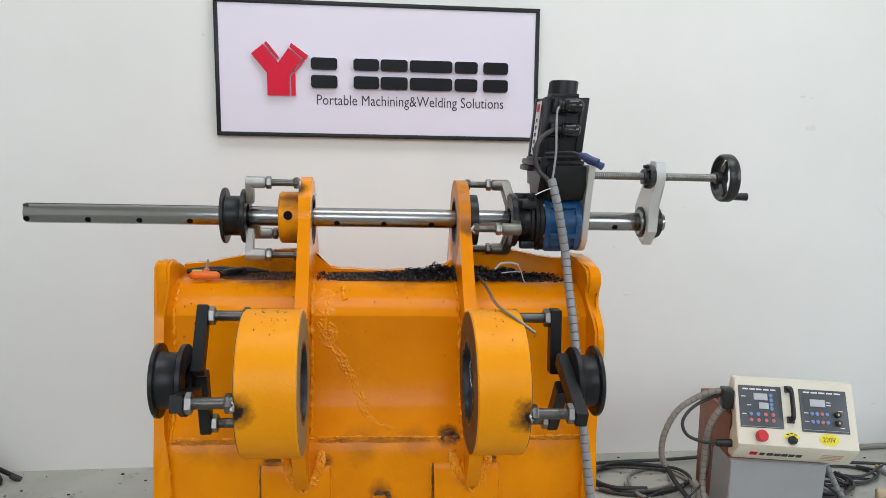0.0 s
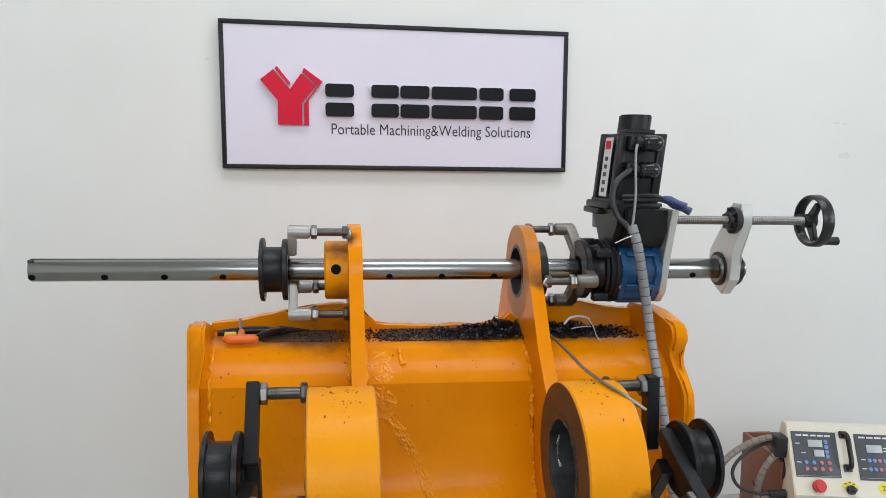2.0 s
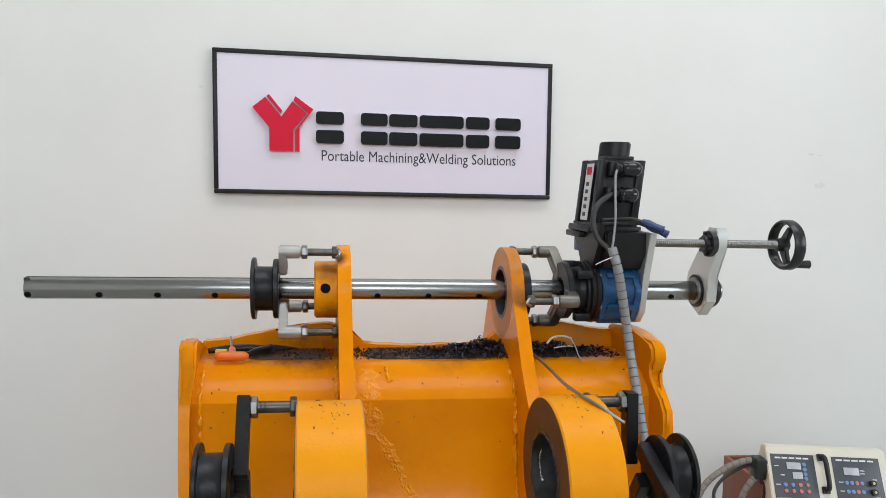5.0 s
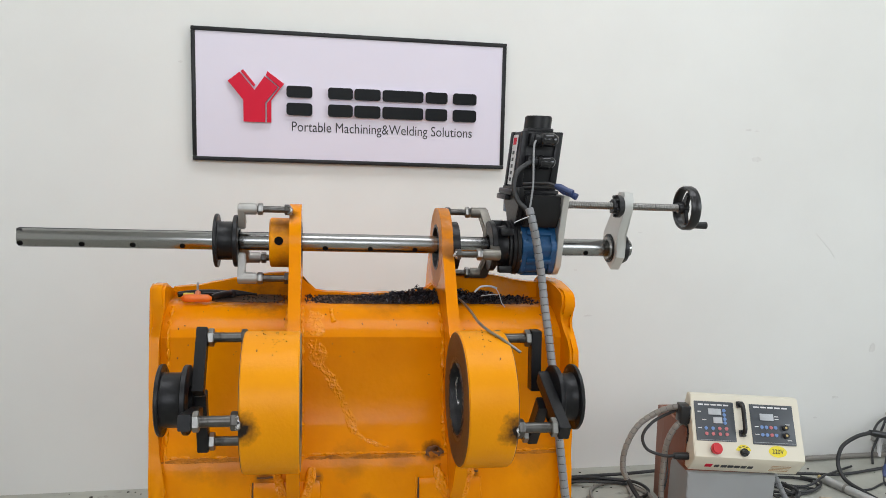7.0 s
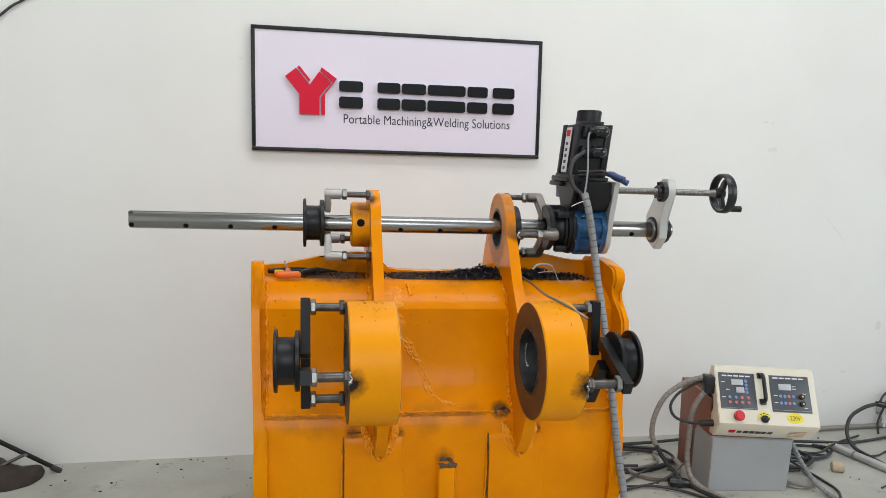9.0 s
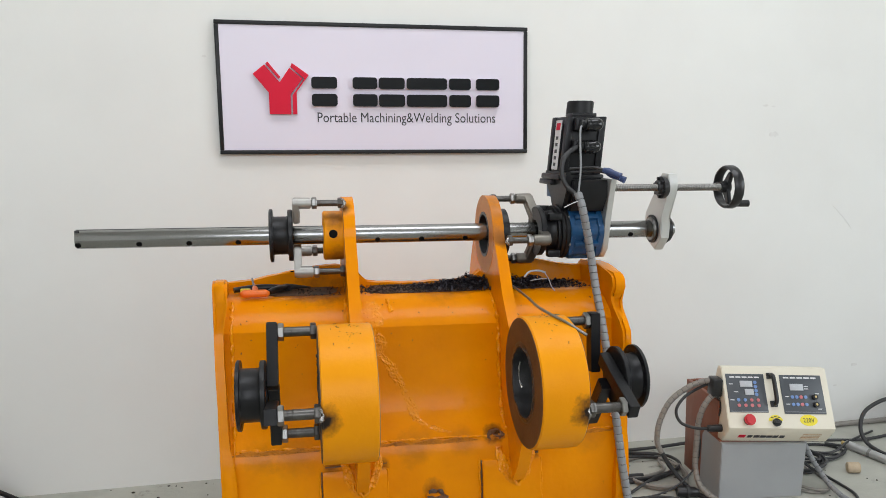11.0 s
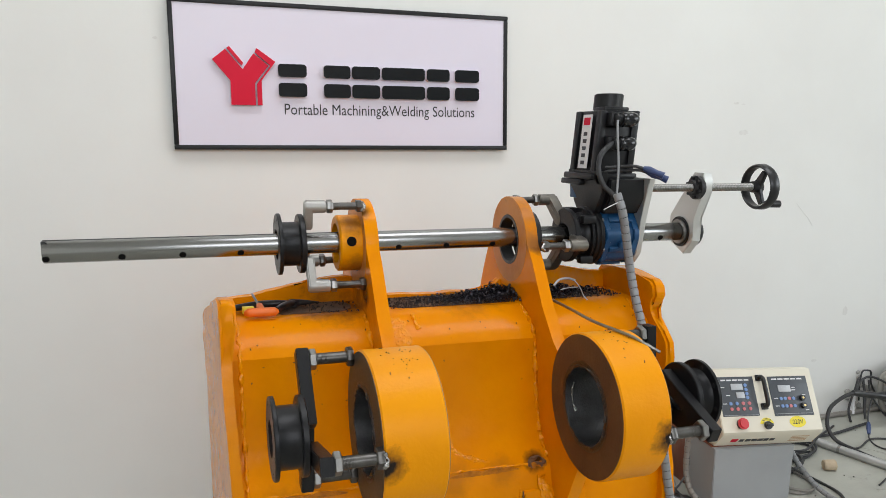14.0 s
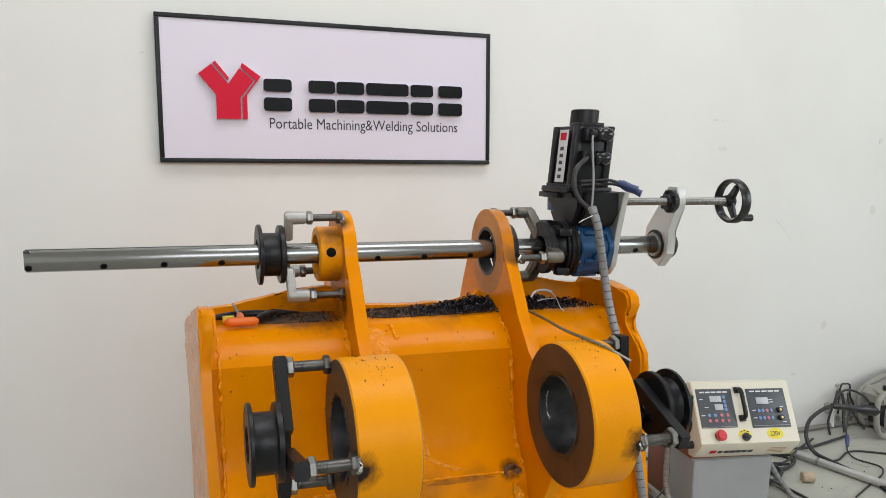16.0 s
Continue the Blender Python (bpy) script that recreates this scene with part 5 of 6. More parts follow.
# ---- cables and clutter on the floor ----
spiral_sleeve("wrapped_control_hose", [(1.232, 2.605, 0.462), (1.19, 2.62, 0.462), (1.125, 2.64, 0.432), (1.055, 2.65, 0.375), (1.012, 2.65, 0.29), (1.005, 2.65, 0.21), (1.022, 2.645, 0.165)], 0.0115, M_SPIRAL_DIRTY, "dusty spiral-wrapped cable looping out of the control box", 0.024)
cable("black_cable", [(1.022, 2.645, 0.168), (1.055, 2.64, 0.11), (1.10, 2.62, 0.05), (1.14, 2.58, 0.012), (1.20, 2.44, 0.010), (1.28, 2.30, 0.010)], 0.0095, M_RUBBER, "black cable running down to the floor")
spiral_sleeve("wrapped_control_hose", [(1.236, 2.585, 0.430), (1.19, 2.59, 0.395), (1.160, 2.60, 0.32), (1.155, 2.61, 0.20), (1.150, 2.60, 0.10), (1.155, 2.56, 0.04), (1.185, 2.50, 0.016), (1.235, 2.40, 0.013), (1.30, 2.30, 0.013)], 0.0115, M_SPIRAL_DIRTY, "dusty spiral-wrapped cable hanging beside the plywood crate", 0.024)
spiral_sleeve("wrapped_control_hose", [(1.600, 2.60, 0.235), (1.625, 2.58, 0.17), (1.655, 2.54, 0.09), (1.675, 2.46, 0.03), (1.690, 2.36, 0.013), (1.70, 2.2, 0.013)], 0.0105, M_SPIRAL, "grey spiral-wrapped cable running from the control box to the floor", 0.024)
rnd = random.Random(12)
for pts, r in (([(0.58, 2.88, 0.006), (0.72, 2.93, 0.006), (0.90, 2.96, 0.02), (1.05, 2.92, 0.028), (1.16, 2.93, 0.01)], 0.0055),
               ([(0.64, 2.62, 0.006), (0.80, 2.55, 0.006), (0.95, 2.58, 0.012), (1.08, 2.52, 0.012), (1.2, 2.40, 0.006), (1.32, 2.30, 0.006)], 0.006),
               ([(1.25, 2.80, 0.25), (1.20, 2.66, 0.18), (1.14, 2.60, 0.10), (1.02, 2.58, 0.03), (0.88, 2.60, 0.006), (0.74, 2.68, 0.006)], 0.0035),
               ([(1.60, 2.70, 0.16), (1.63, 2.68, 0.10), (1.70, 2.64, 0.04), (1.76, 2.56, 0.008), (1.76, 2.44, 0.006), (1.70, 2.34, 0.006)], 0.006),
               ([(1.62, 2.82, 0.03), (1.72, 2.78, 0.05), (1.80, 2.72, 0.03), (1.86, 2.78, 0.02), (1.96, 2.80, 0.006)], 0.0055),
               ([(2.10, 2.80, 0.006), (2.2, 2.76, 0.006), (2.36, 2.82, 0.006), (2.52, 2.72, 0.006)], 0.0045)):
    cable("floor_cable", pts, r, M_RUBBER, "black cable trailing over the dusty concrete floor")


def floor_loop(cx, cy, rx, ry, turns, seed, r):
    q = random.Random(seed)
    pts = []
    n = int(turns * 9)
    a0 = q.uniform(0, 6)
    for k in range(n):
        a = a0 + 2 * math.pi * k / 9
        s = 1 + q.uniform(-0.08, 0.08)
        pts.append((cx + rx * s * math.cos(a) + 0.01 * k / 9, cy + ry * s * math.sin(a), r + 0.0105 * (k // 9) + q.uniform(0, 0.004)))
    return pts


for k, (cx, cy, rx, ry, tu, r) in enumerate(((0.98, 2.86, 0.20, 0.13, 2.6, 0.007), (1.06, 2.80, 0.13, 0.16, 1.7, 0.0065), (1.70, 2.76, 0.13, 0.10, 2.4, 0.0065), (1.64, 2.62, 0.09, 0.14, 1.6, 0.006), (1.83, 2.84, 0.17, 0.09, 1.8, 0.006))):
    cable("coiled_cable", floor_loop(cx, cy, rx, ry, tu, 60 + k, r), r, M_RUBBER if k % 2 == 0 else M_SPIRAL_DIRTY, "loosely coiled cable lying on the concrete floor")
for pts, r, m in (([(0.62, 2.95, 0.008), (0.80, 3.02, 0.008), (1.0, 3.04, 0.008), (1.2, 3.02, 0.02), (1.5, 3.05, 0.02), (1.9, 3.08, 0.008)], 0.0075, M_RUBBER),
                  ([(0.60, 2.72, 0.007), (0.75, 2.80, 0.007), (0.95, 2.74, 0.02), (1.10, 2.78, 0.022), (1.14, 2.9, 0.01)], 0.007, M_SPIRAL_DIRTY),
                  ([(0.70, 2.52, 0.006), (0.86, 2.62, 0.006), (1.02, 2.70, 0.03), (1.12, 2.72, 0.035), (1.16, 2.80, 0.01)], 0.006, M_RUBBER),
                  ([(1.62, 2.90, 0.006), (1.80, 2.95, 0.02), (2.0, 2.90, 0.03), (2.2, 2.92, 0.01), (2.5, 2.98, 0.008)], 0.007, M_RUBBER),
                  ([(1.60, 2.78, 0.006), (1.75, 2.86, 0.02), (1.90, 2.78, 0.028), (2.06, 2.86, 0.035), (2.3, 3.0, 0.01)], 0.0055, M_RUBBER),
                  ([(1.70, 3.05, 0.012), (2.1, 3.10, 0.014), (2.5, 3.11, 0.014), (3.0, 3.10, 0.014)], 0.012, M_SPIRAL_DIRTY)):
    cable("floor_cable", pts, r, m, "cable trailing over the dusty concrete floor")
blk = thing("cable_connector", (1.10, 2.57, 0.0), "black rubber cable connector lying on the floor", "connector")
part("connector_shell", sweep(bmesh.new(), [Vector((1.06, 2.58, 0.024)), Vector((1.075, 2.577, 0.024)), Vector((1.10, 2.570, 0.024)), Vector((1.13, 2.565, 0.022)), Vector((1.145, 2.56, 0.020))], 0.02, 16, lambda i: (0.018, 0.024, 0.022, 0.020, 0.012)[i]), M_PLASTIC, blk)
part("connector_ring", cyl(bmesh.new(), (1.095, 2.571, 0.0243), (1.107, 2.569, 0.0243), 0.0245, 18), M_RUBBER, blk)

pipe = thing("steel_pipe", (2.2, 2.65, 0), "grey galvanised steel pipe lying on the floor", "pipe")
part("pipe_tube", cyl(bmesh.new(), (2.055, 2.868, 0.019), (2.235, 2.16, 0.019), 0.0182, 28, bevel=0.002), M_PIPE, pipe)
part("pipe_sleeve", cyl(bmesh.new(), (2.083, 2.758, 0.0192), (2.086, 2.746, 0.0192), 0.0190, 28), M_NUT, pipe, "steel joint sleeve")
part("pipe_nozzle", cyl(bmesh.new(), (2.050, 2.888, 0.019), (2.055, 2.868, 0.019), 0.009, 16), M_BRASS, pipe, "small brass nozzle")
plug = thing("wooden_plug", (1.925, 2.70, 0), "short pale wooden plug lying on the floor", "plug")
part("plug_body", cyl(bmesh.new(), (1.878, 2.640, 0.0225), (1.925, 2.622, 0.0235), 0.0225, 22, 0.0235, 0.003), M_CORK, plug)

# portable machine by the wall
gen = thing("portable_generator", (2.62, 2.84, 0), "beige-grey portable engine set with a tubular frame", "generator")
for y, dx, dz in ((2.89, 0.0, 0.0), (3.06, 0.075, -0.005)):
    part("frame_tube", sweep(bmesh.new(), curve_points([(2.90 + dx, y, 0.018), (2.70 + dx, y, 0.018), (2.625 + dx, y, 0.024), (2.592 + dx, y, 0.07), (2.580 + dx, y, 0.16), (2.598 + dx, y, 0.215 + dz), (2.66 + dx, y, 0.245 + dz), (2.82 + dx, y, 0.29 + dz), (3.15 + dx, y, 0.33 + dz)]), 0.014, 12), M_GENERATOR, gen, "beige bent tube")
for x, z in ((2.63, 0.225), (2.66, 0.03)):
    part("cross_tube", cyl(bmesh.new(), (x, 2.89, z), (x + 0.075, 3.06, z), 0.010, 14), M_GENERATOR, gen)
eng = part("engine_block", box(bmesh.new(), (2.70, 2.91, 0.035), (3.10, 3.05, 0.16), 0.015), M_BORE, gen, "dark greasy engine block")
part("engine_cover", prism(bmesh.new(), [(2.650, 0.165), (2.645, 0.205), (2.665, 0.228), (3.12, 0.300), (3.12, 0.165)], 2.915, 3.045, 0.008, "y"), M_GENERATOR, eng, "beige-grey engine cover")
for x in (2.70, 2.76, 2.83):
    part("cover_knob", cyl(bmesh.new(), (x, 2.95, 0.230 + 0.158 * (x - 2.70)), (x, 2.95, 0.256 + 0.158 * (x - 2.70)), 0.014, 16, bevel=0.002), M_PLASTIC, eng, "small black knob")
for k in range(5):
    part("engine_fin", box(bmesh.new(), (2.66 + 0.03 * k, 2.900, 0.05), (2.668 + 0.03 * k, 2.912, 0.15), 0.002), M_GENERATOR, eng, "worn cooling fin")
part("hose_coupling", sweep(bmesh.new(), [Vector((2.300 + 0.025 * k, 2.90, 0.2120 - 0.0052 * k)) for k in range(13)], 0.02, 18, lambda i: (0.012, 0.016, 0.016, 0.014, 0.017, 0.017, 0.015, 0.019, 0.025, 0.025, 0.027, 0.027, 0.020)[i]), M_PLASTIC, gen, "black hose coupling")
cable("black_hose", [(2.305, 2.90, 0.211), (2.235, 2.90, 0.195), (2.165, 2.90, 0.150), (2.135, 2.88, 0.08), (2.140, 2.83, 0.025), (2.155, 2.72, 0.012), (2.160, 2.58, 0.012), (2.14, 2.45, 0.012), (2.08, 2.28, 0.012)], 0.0092, M_RUBBER, "thick black hose from the engine set to the floor", "hose")
cable("black_hose", [(2.320, 2.90, 0.222), (2.345, 2.91, 0.250), (2.390, 2.92, 0.270), (2.44, 2.92, 0.268), (2.51, 2.91, 0.235), (2.55, 2.90, 0.190)], 0.0055, M_RUBBER, "thin black hose arched over the coupling", "hose")
cable("thin_lead", [(2.42, 2.90, 0.175), (2.37, 2.87, 0.10), (2.335, 2.83, 0.055), (2.31, 2.80, 0.02), (2.30, 2.74, 0.006), (2.33, 2.64, 0.006), (2.26, 2.57, 0.006), (2.10, 2.50, 0.006), (1.97, 2.44, 0.006)], 0.0036, M_RUBBER, "thin black lead with a blue joint on the floor", "cable")
bj = thing("cable_joint", (2.335, 2.83, 0.045), "blue plastic joint on a thin black lead", "connector")
part("joint_body", sweep(bmesh.new(), [Vector((2.352, 2.849, 0.078)), Vector((2.346, 2.842, 0.069)), Vector((2.334, 2.829, 0.054)), Vector((2.322, 2.815, 0.036))], 0.009, 10, lambda i: (0.006, 0.010, 0.010, 0.007)[i]), M_BLUE_PLUG, bj)
patch = thing("broken_wall_socket", (2.60, WALL, 0.0), "broken plaster patch with loose wires low on the wall", "wall damage")
bm = bmesh.new()
q = random.Random(77)
for k in range(26):
    c = Vector((2.62 + q.uniform(-0.10, 0.09), WALL - 0.004, 0.02 + q.uniform(0, 0.20)))
    if c.z > 0.12 and abs(c.x - 2.61) > 0.05:
        c.z -= 0.1
    bmesh.ops.create_icosphere(bm, subdivisions=1, radius=q.uniform(0.012, 0.026), matrix=Matrix.Translation(c) @ Matrix.Diagonal((1, 0.45, 1, 1)))
part("crumbled_plaster", bm, M_PATCH, patch, "rough crumbled grey plaster", 20)
for pts, r in (([(2.600, 3.135, 0.06), (2.592, 3.13, 0.14), (2.602, 3.13, 0.212), (2.630, 3.13, 0.220), (2.662, 3.13, 0.208), (2.668, 3.13, 0.15), (2.700, 3.12, 0.08)], 0.0045),
               ([(2.575, 3.12, 0.19), (2.545, 3.10, 0.188), (2.522, 3.09, 0.150), (2.485, 3.08, 0.085), (2.455, 3.06, 0.045), (2.430, 3.02, 0.008)], 0.0060),
               ([(2.590, 3.11, 0.18), (2.575, 3.08, 0.12), (2.545, 3.05, 0.07), (2.525, 3.02, 0.010)], 0.0070),
               ([(2.640, 3.12, 0.17), (2.625, 3.09, 0.11), (2.640, 3.05, 0.05), (2.66, 3.02, 0.008)], 0.0045)):
    part("loose_wire", sweep(bmesh.new(), curve_points(pts), r, 6), M_RUBBER, patch, "black loose wire")
strap = thing("white_strap", (2.52, WALL, 0.0), "white plastic strip leaning on the wall", "strip")
part("strip", sweep(bmesh.new(), curve_points([(2.565, WALL - 0.02, 0.120), (2.545, WALL - 0.03, 0.06), (2.525, WALL - 0.05, 0.008)]), 0.010, 4), M_WHITE, strap)

# folding stand and dark cloth at the far side
tri = thing("folding_stand", (-1.6, 3.0, 0), "black tubular folding stand standing by the wall", "stand")
part("leg", sweep(bmesh.new(), [Vector((-1.512, 3.06, 0.012)), Vector((-1.62, 3.03, 0.095)), Vector((-1.95, 2.95, 0.34))], 0.0095, 12), M_BLACK, tri, "black tube leg")
part("brace", sweep(bmesh.new(), [Vector((-1.625, 3.025, 0.10)), Vector((-1.76, 2.95, 0.05)), Vector((-1.95, 2.86, 0.0))], 0.007, 10), M_BOLT, tri, "grey brace strut")
part("leg", sweep(bmesh.new(), [Vector((-2.3, 3.06, 0.012)), Vector((-1.95, 2.95, 0.34)), Vector((-1.90, 2.94, 0.40))], 0.0095, 12), M_BLACK, tri, "black tube leg")
part("rivet", cyl(bmesh.new(), (-1.620, 3.012, 0.098), (-1.620, 3.018, 0.098), 0.006, 12), M_NUT, tri, "bright rivet")
part("foot", cyl(bmesh.new(), (-1.500, 3.062, 0.001), (-1.535, 3.054, 0.026), 0.0125, 14), M_RUBBER, tri, "black rubber foot")
cloth = thing("dark_cloth", (-1.75, 2.98, 0), "dark brown cloth bag heaped on the floor", "cloth")
bm = bmesh.new()
bmesh.ops.create_icosphere(bm, subdivisions=5, radius=1, matrix=Matrix.Translation((-1.80, 2.99, 0.0)) @ Matrix.Diagonal((0.24, 0.13, 0.085, 1)))
for v in bm.verts:
    v.co += Vector((0.02, 0.02, 0.022)) * noise.noise(v.co * 16) + Vector((0.03, 0.02, 0.03)) * noise.noise(v.co * 6)
    v.co.z = max(v.co.z, 0.0)
part("folds", bm, M_CLOTH, cloth, "", 60)
cable("hanging_wire", [(-1.50, WALL - 0.01, 2.04), (-1.58, WALL - 0.012, 1.975), (-1.63, WALL - 0.012, 1.945), (-1.70, WALL - 0.012, 1.885), (-1.85, WALL - 0.01, 1.76)], 0.005, M_RUBBER, "thin black wire fixed on the white wall", "wire")

# scuffs and chips in the wall paint
marks = structure("wall_marks", bmesh.new(), M_SMUDGE, "small grey scuffs and chips in the wall paint", "wall marks")
for x, z, w, h, s in ((1.75, 1.572, 0.020, 0.007, 1), (1.79, 1.568, 0.012, 0.005, 2), (1.80, 1.44, 0.030, 0.016, 3), (-0.735, 1.778, 0.012, 0.006, 4), (2.78, 1.48, 0.018, 0.020, 5), (2.757, 1.127, 0.025, 0.030, 6), (2.48, 0.541, 0.020, 0.035, 7), (2.30, 0.30, 0.025, 0.010, 8), (1.25, 1.10, 0.012, 0.004, 9), (0.95, 0.93, 0.010, 0.004, 10), (1.02, 0.72, 0.025, 0.006, 11), (2.2, 0.20, 0.015, 0.006, 12)):
    q = random.Random(s)
    bm = bmesh.new()
    vs = [bm.verts.new((x + w * (0.6 + 0.4 * q.random()) * math.cos(a), WALL - 0.0012, z + h * (0.5 + 0.5 * q.random()) * math.sin(a))) for a in [2 * math.pi * k / 14 for k in range(14)]]
    f = bm.faces.new(vs)
    r = bmesh.ops.extrude_face_region(bm, geom=[f])
    for v in r["geom"]:
        if isinstance(v, bmesh.types.BMVert):
            v.co.y += 0.002
    part("scuff", bm, M_SMUDGE, marks)
part("crack", sweep(bmesh.new(), curve_points([(2.13, WALL, 1.10), (2.17, WALL, 1.06), (2.21, WALL, 1.02), (2.235, WALL, 0.985)]), 0.0014, 5), M_SMUDGE, marks)

# ---- things on the bucket's ledge ----
LZ = 1.0135


def on_ledge(x):
    return LZ - LEAN_DOWN * (x + 0.05)


pl = thing("pliers", (-0.49, 2.03, LZ), "dark grey pliers lying on the grimy ledge", "pliers", tilt=LEAN_DOWN)
part("grip", sweep(bmesh.new(), curve_points([(-0.570, 2.036, LZ + 0.009), (-0.530, 2.050, LZ + 0.010), (-0.480, 2.060, LZ + 0.010), (-0.440, 2.056, LZ + 0.010)]), 0.009, 12, lambda i: 0.0070 + 0.0025 * math.sin(i / 24 * math.pi)), M_PLASTIC, pl, "black rubber grip")
part("grip", sweep(bmesh.new(), curve_points([(-0.474, 1.985, LZ + 0.010), (-0.460, 2.002, LZ + 0.012), (-0.445, 2.026, LZ + 0.012), (-0.428, 2.046, LZ + 0.011)]), 0.009, 12, lambda i: 0.0075 + 0.0025 * math.sin(i / 24 * math.pi)), M_PLASTIC, pl, "black rubber grip")
part("joint", cyl(bmesh.new(), (-0.428, 2.052, LZ + 0.001), (-0.428, 2.052, LZ + 0.018), 0.013, 18, bevel=0.002), M_BORE, pl, "dark steel rivet joint")
part("jaws", sweep(bmesh.new(), curve_points([(-0.430, 2.052, LZ + 0.010), (-0.410, 2.056, LZ + 0.010), (-0.385, 2.062, LZ + 0.008), (-0.362, 2.066, LZ + 0.006)]), 0.010, 10, lambda i: max(0.0025, 0.011 - 0.0004 * i)), M_BORE, pl, "dark steel jaws")
tag = thing("yellow_tag", (-0.537, 2.01, LZ), "small yellow plastic tag lying against the pliers", "tag", tilt=LEAN_DOWN)
part("tag_body", box(bmesh.new(), (-0.551, 2.004, LZ + 0.0005), (-0.524, 2.018, LZ + 0.017), 0.002), M_YLABEL, tag)
key = thing("hex_key", (-0.51, 1.975, LZ), "steel hex key with an orange T-handle on the ledge", "hex key", tilt=LEAN_DOWN)
part("handle_bar", sweep(bmesh.new(), curve_points([(-0.549, 1.972, LZ + 0.010), (-0.530, 1.969, LZ + 0.011), (-0.510, 1.968, LZ + 0.011), (-0.490, 1.968, LZ + 0.011), (-0.472, 1.970, LZ + 0.010)], 6), 0.010, 14, lambda i: 0.0105 * min(1.0, 0.45 + 0.2 * min(i, 24 - i))), M_ORANGE, key, "orange rubber handle")
part("handle_stem", sweep(bmesh.new(), [Vector((-0.509, 1.970, LZ + 0.012)), Vector((-0.510, 1.985, LZ + 0.015)), Vector((-0.512, 2.003, LZ + 0.019)), Vector((-0.513, 2.008, LZ + 0.020))], 0.009, 14, lambda i: (0.0095, 0.0085, 0.0080, 0.0050)[i]), M_ORANGE, key, "orange rubber stem")
part("key_rod", sweep(bmesh.new(), [Vector((-0.513, 2.004, LZ + 0.019)), Vector((-0.517, 2.035, LZ + 0.026)), Vector((-0.522, 2.070, LZ + 0.034))], 0.0032, 6), M_NUT, key, "bright steel rod")

# swarf heaps: curls of blued chips
rnd = random.Random(5)


def curl(bm, c, size, turns, width, rot):
    n = int(8 * turns) + 2
    prev = None
    for k in range(n):
        a = 2 * math.pi * k / 8
        p = Vector((size * math.cos(a), size * math.sin(a), width * 0.9 * k / 8))
        e = Vector((0, 0, width))
        u, v = bm.verts.new(rot @ p + c), bm.verts.new(rot @ (p + e) + c)
        if prev:
            bm.faces.new((prev[0], u, v, prev[1]))
        prev = (u, v)


def heap_height(x, y):
    h = 0.0
    for hx, hy, sx, sy, a in ((0.095, 2.035, 0.045, 0.042, 0.034), (0.135, 2.03, 0.04, 0.045, 0.026), (0.035, 2.03, 0.050, 0.045, 0.020), (-0.05, 2.03, 0.05, 0.04, 0.007), (0.21, 2.03, 0.05, 0.045, 0.030), (0.28, 2.03, 0.05, 0.045, 0.026), (0.36, 2.04, 0.05, 0.04, 0.010)):
        h = max(h, a * math.exp(-((x - hx) / sx) ** 2 - ((y - hy) / sy) ** 2))
    return h


for lo, hi, count, wgt in ((-0.22, 0.150, 1300, 0.075), (0.193, 0.425, 850, 0.25)):
    bm = bmesh.new()
    made = 0
    while made < count:
        x = max(lo, min(hi - 0.003, rnd.gauss(wgt, 0.085)))
        y = min(2.098, max(1.968, rnd.gauss(2.022, 0.034)))
        hh = heap_height(x, y)
        if hh < 0.004 and rnd.random() < 0.45:
            continue
        z = LZ + 0.002 + rnd.random() * hh
        s = rnd.uniform(0.0022, 0.0052) * (1.3 if hh > 0.015 else 0.75)
        curl(bm, Vector((x, y, z)), s, rnd.uniform(0.5, 1.9), rnd.uniform(0.0015, 0.0034), Euler([rnd.uniform(0, 6.28) for _ in range(3)]).to_matrix())
        made += 1
    for v in bm.verts:
        v.co.z = max(v.co.z, LZ + 0.0003) - LEAN_DOWN * (v.co.x + 0.05)
    me = bpy.data.meshes.new("swarf")
    bm.to_mesh(me)
    bm.free()
    me.materials.append(M_CHIP)
    tagged(new("swarf", me), "heap of curled blue-black steel chips on the ledge", "metal chips", kind="stuff")
bm = bmesh.new()
for k in range(1500):
    x, y = rnd.choice((rnd.uniform(-0.23, 0.15), rnd.uniform(-0.23, 0.15), rnd.uniform(0.192, 0.44), rnd.uniform(-0.40, -0.275) if rnd.random() < 0.2 else rnd.uniform(-0.23, 0.15))), min(2.083, rnd.uniform(1.966, 2.10))
    s = rnd.uniform(0.0008, 0.0026)
    z = LZ + 0.6 * s
    bmesh.ops.create_cube(bm, size=1, matrix=Matrix.Translation((x, y, z - LEAN_DOWN * (x + 0.05))) @ Euler([rnd.uniform(0, 3) for _ in range(3)]).to_matrix().to_4x4() @ Matrix.Diagonal((2.2 * s, s, s, 1)))
me = bpy.data.meshes.new("crumbs")
bm.to_mesh(me)
bm.free()
me.materials.append(M_CRUMB)
tagged(new("crumbs", me), "scattered dark metal crumbs on the ledge", "metal chips", kind="stuff")
bm = bmesh.new()
for k in range(260):
    x, y = rnd.choice((rnd.uniform(-1.9, -0.62), rnd.uniform(0.55, 2.4), rnd.uniform(0.7, 1.2))), rnd.uniform(2.2, 3.13)
    s = rnd.uniform(0.0015, 0.006)
    bmesh.ops.create_icosphere(bm, subdivisions=1, radius=s, matrix=Matrix.Translation((x, y, s * 0.5)) @ Matrix.Diagonal((rnd.uniform(0.8, 1.8), 1, 0.6, 1)))
me = bpy.data.meshes.new("floor_debris")
bm.to_mesh(me)
bm.free()
me.materials.append(M_CRUMB)
tagged(new("floor_debris", me), "small dark debris scattered over the concrete floor", "debris", kind="stuff")

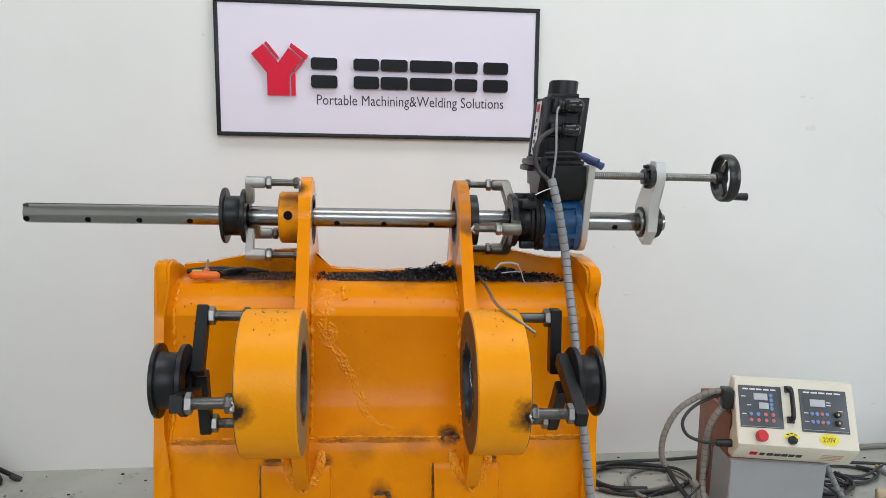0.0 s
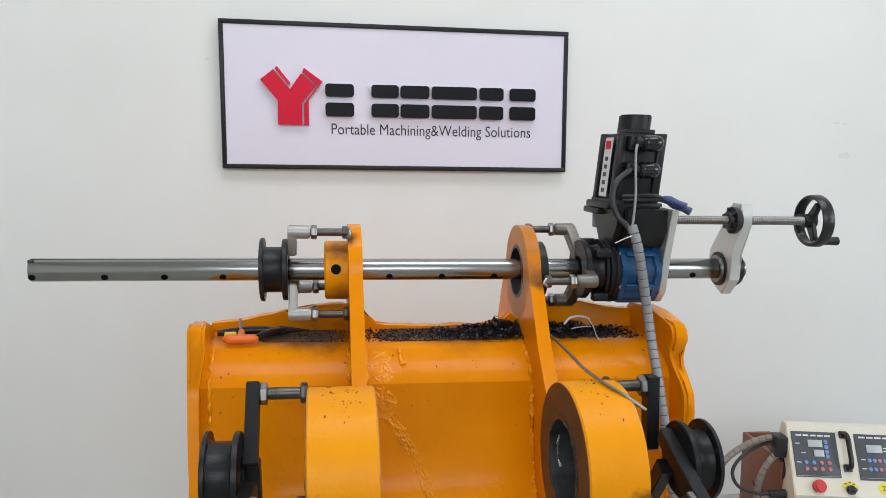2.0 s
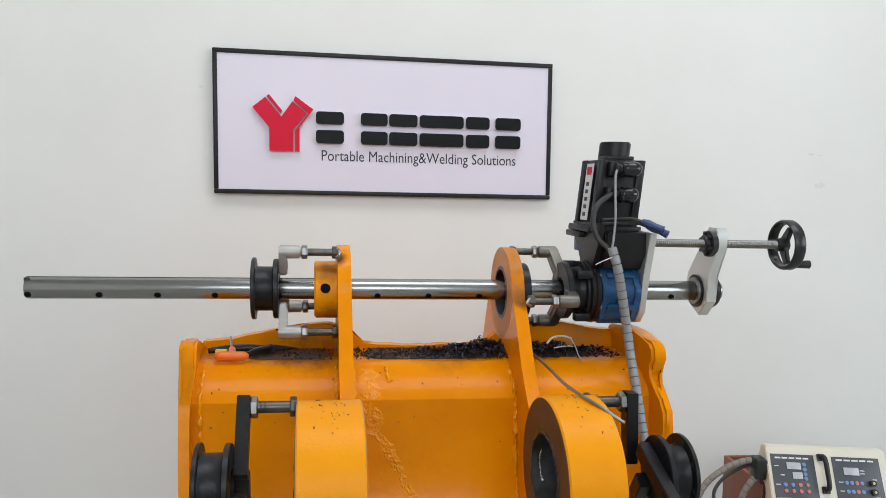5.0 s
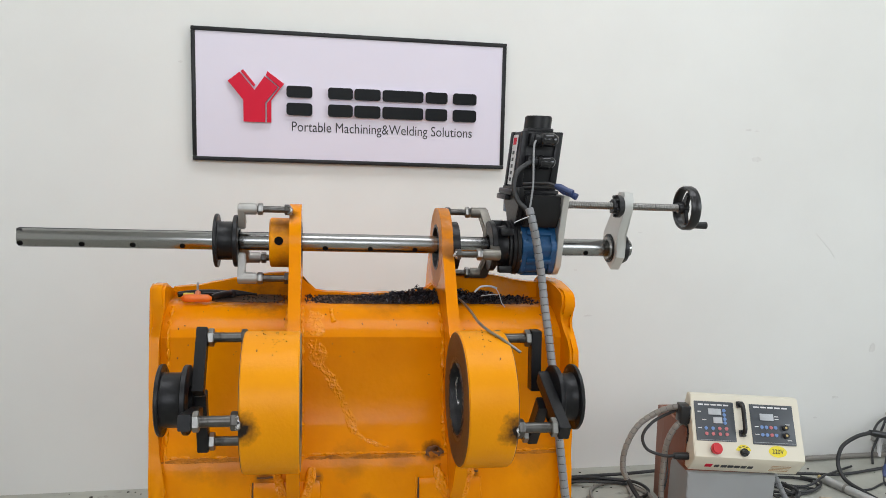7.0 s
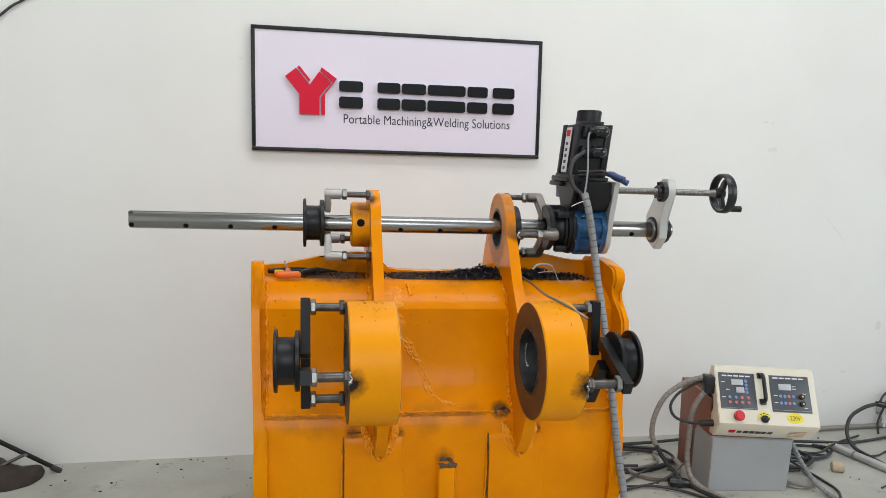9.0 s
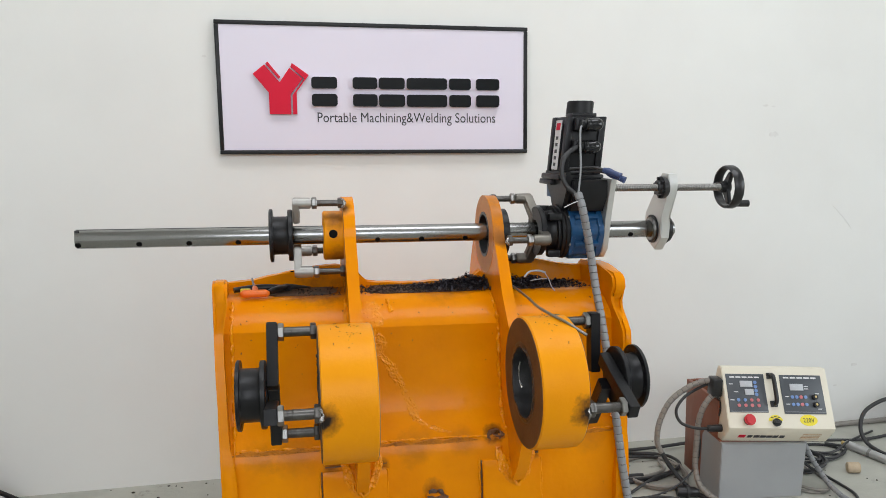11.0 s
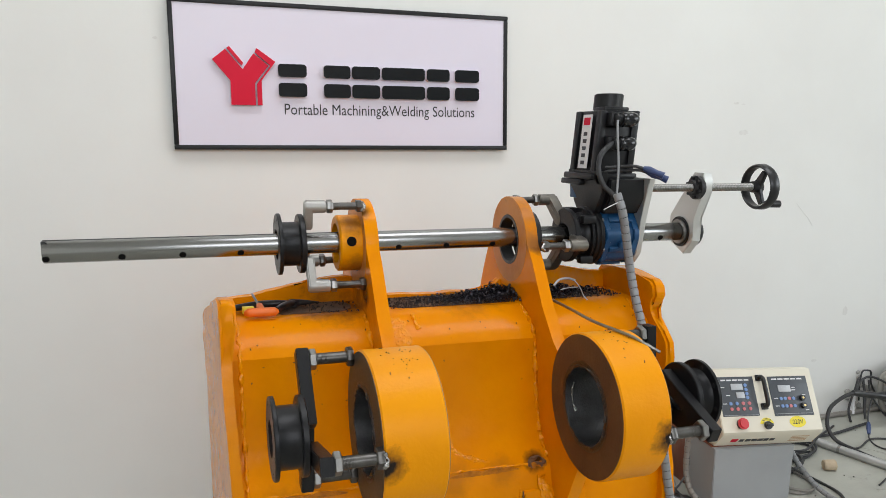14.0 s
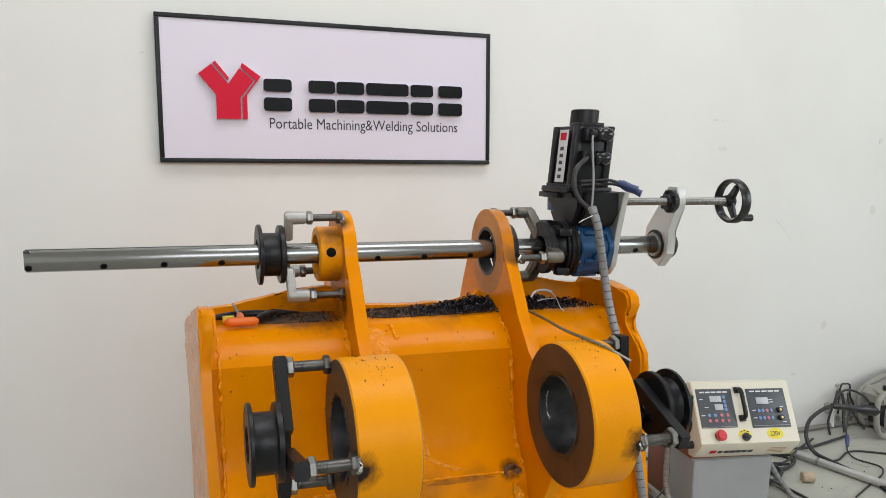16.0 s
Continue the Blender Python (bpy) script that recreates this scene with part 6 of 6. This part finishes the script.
wire = thing("welding_wire", (0.20, 1.96, LZ), "bent grey steel rod lying from the ledge over the boss", "wire", tilt=LEAN_DOWN)
part("rod", sweep(bmesh.new(), curve_points([(0.198, 1.985, LZ + 0.012), (0.202, 1.935, LZ + 0.010), (0.200, 1.82, 1.022), (0.196, 1.70, 1.0185), (0.200, 1.60, 1.0195), (0.218, 1.56, 1.012), (0.256, 1.525, 0.988)]), 0.0036, 8), M_NUT, wire)
strip = thing("white_plastic_strip", (0.28, 2.02, LZ), "curled pale plastic strip lying on the metal chips", "strip", tilt=LEAN_DOWN)
part("strip", sweep(bmesh.new(), curve_points([(0.245, 1.99, LZ + 0.030), (0.262, 1.995, LZ + 0.044), (0.29, 2.0, LZ + 0.046), (0.312, 1.998, LZ + 0.040)]), 0.0030, 6), M_LCD, strip)
part("strip", sweep(bmesh.new(), curve_points([(0.308, 1.998, LZ + 0.042), (0.314, 1.975, LZ + 0.025), (0.318, 1.962, LZ + 0.006), (0.326, 1.955, LZ - 0.006)]), 0.0013, 6), M_LCD, strip)
part("strip", sweep(bmesh.new(), curve_points([(0.262, 1.985, LZ + 0.020), (0.29, 1.985, LZ + 0.024), (0.312, 1.985, LZ + 0.024)]), 0.0013, 6), M_LCD, strip)

# chips stuck on the paint
bm = bmesh.new()
for k in range(42):
    bx = rnd.choice((-0.295, 0.185))
    a = radians(rnd.gauss(100, 14))
    x = bx + rnd.gauss(0, 0.02)
    if not (-0.35 < x < -0.24 or 0.132 < x < 0.232):
        continue
    s = rnd.uniform(0.0008, 0.0022)
    q = Vector((x, BOSS_Y + (BOSS_R + 0.0003) * math.cos(a), BOSS_Z + (BOSS_R + 0.0003) * math.sin(a) - LEAN_DOWN * (x + 0.05)))
    bmesh.ops.create_cube(bm, size=1, matrix=Matrix.Translation(q) @ Euler([rnd.uniform(0, 3) for _ in range(3)]).to_matrix().to_4x4() @ Matrix.Diagonal((2.4 * s, s, 0.8 * s, 1)))
for k in range(48):
    x = rnd.uniform(-0.55, 0.46)
    i = rnd.randrange(3, 9)
    (y0, z0), (y1, z1) = SHELL[i], SHELL[i + 1]
    t = rnd.random()
    s = rnd.uniform(0.0008, 0.0024)
    q = Vector((x, y0 + (y1 - y0) * t - 0.001, z0 + (z1 - z0) * t - LEAN_DOWN * (x + 0.05) + 0.0005))
    bmesh.ops.create_cube(bm, size=1, matrix=Matrix.Translation(q) @ Euler([rnd.uniform(0, 3) for _ in range(3)]).to_matrix().to_4x4() @ Matrix.Diagonal((2.4 * s, s, 0.8 * s, 1)))
me = bpy.data.meshes.new("stuck_chips")
bm.to_mesh(me)
bm.free()
me.materials.append(M_CRUMB)
tagged(new("stuck_chips", me), "tiny dark chips stuck on the yellow paint", "metal chips", kind="stuff")
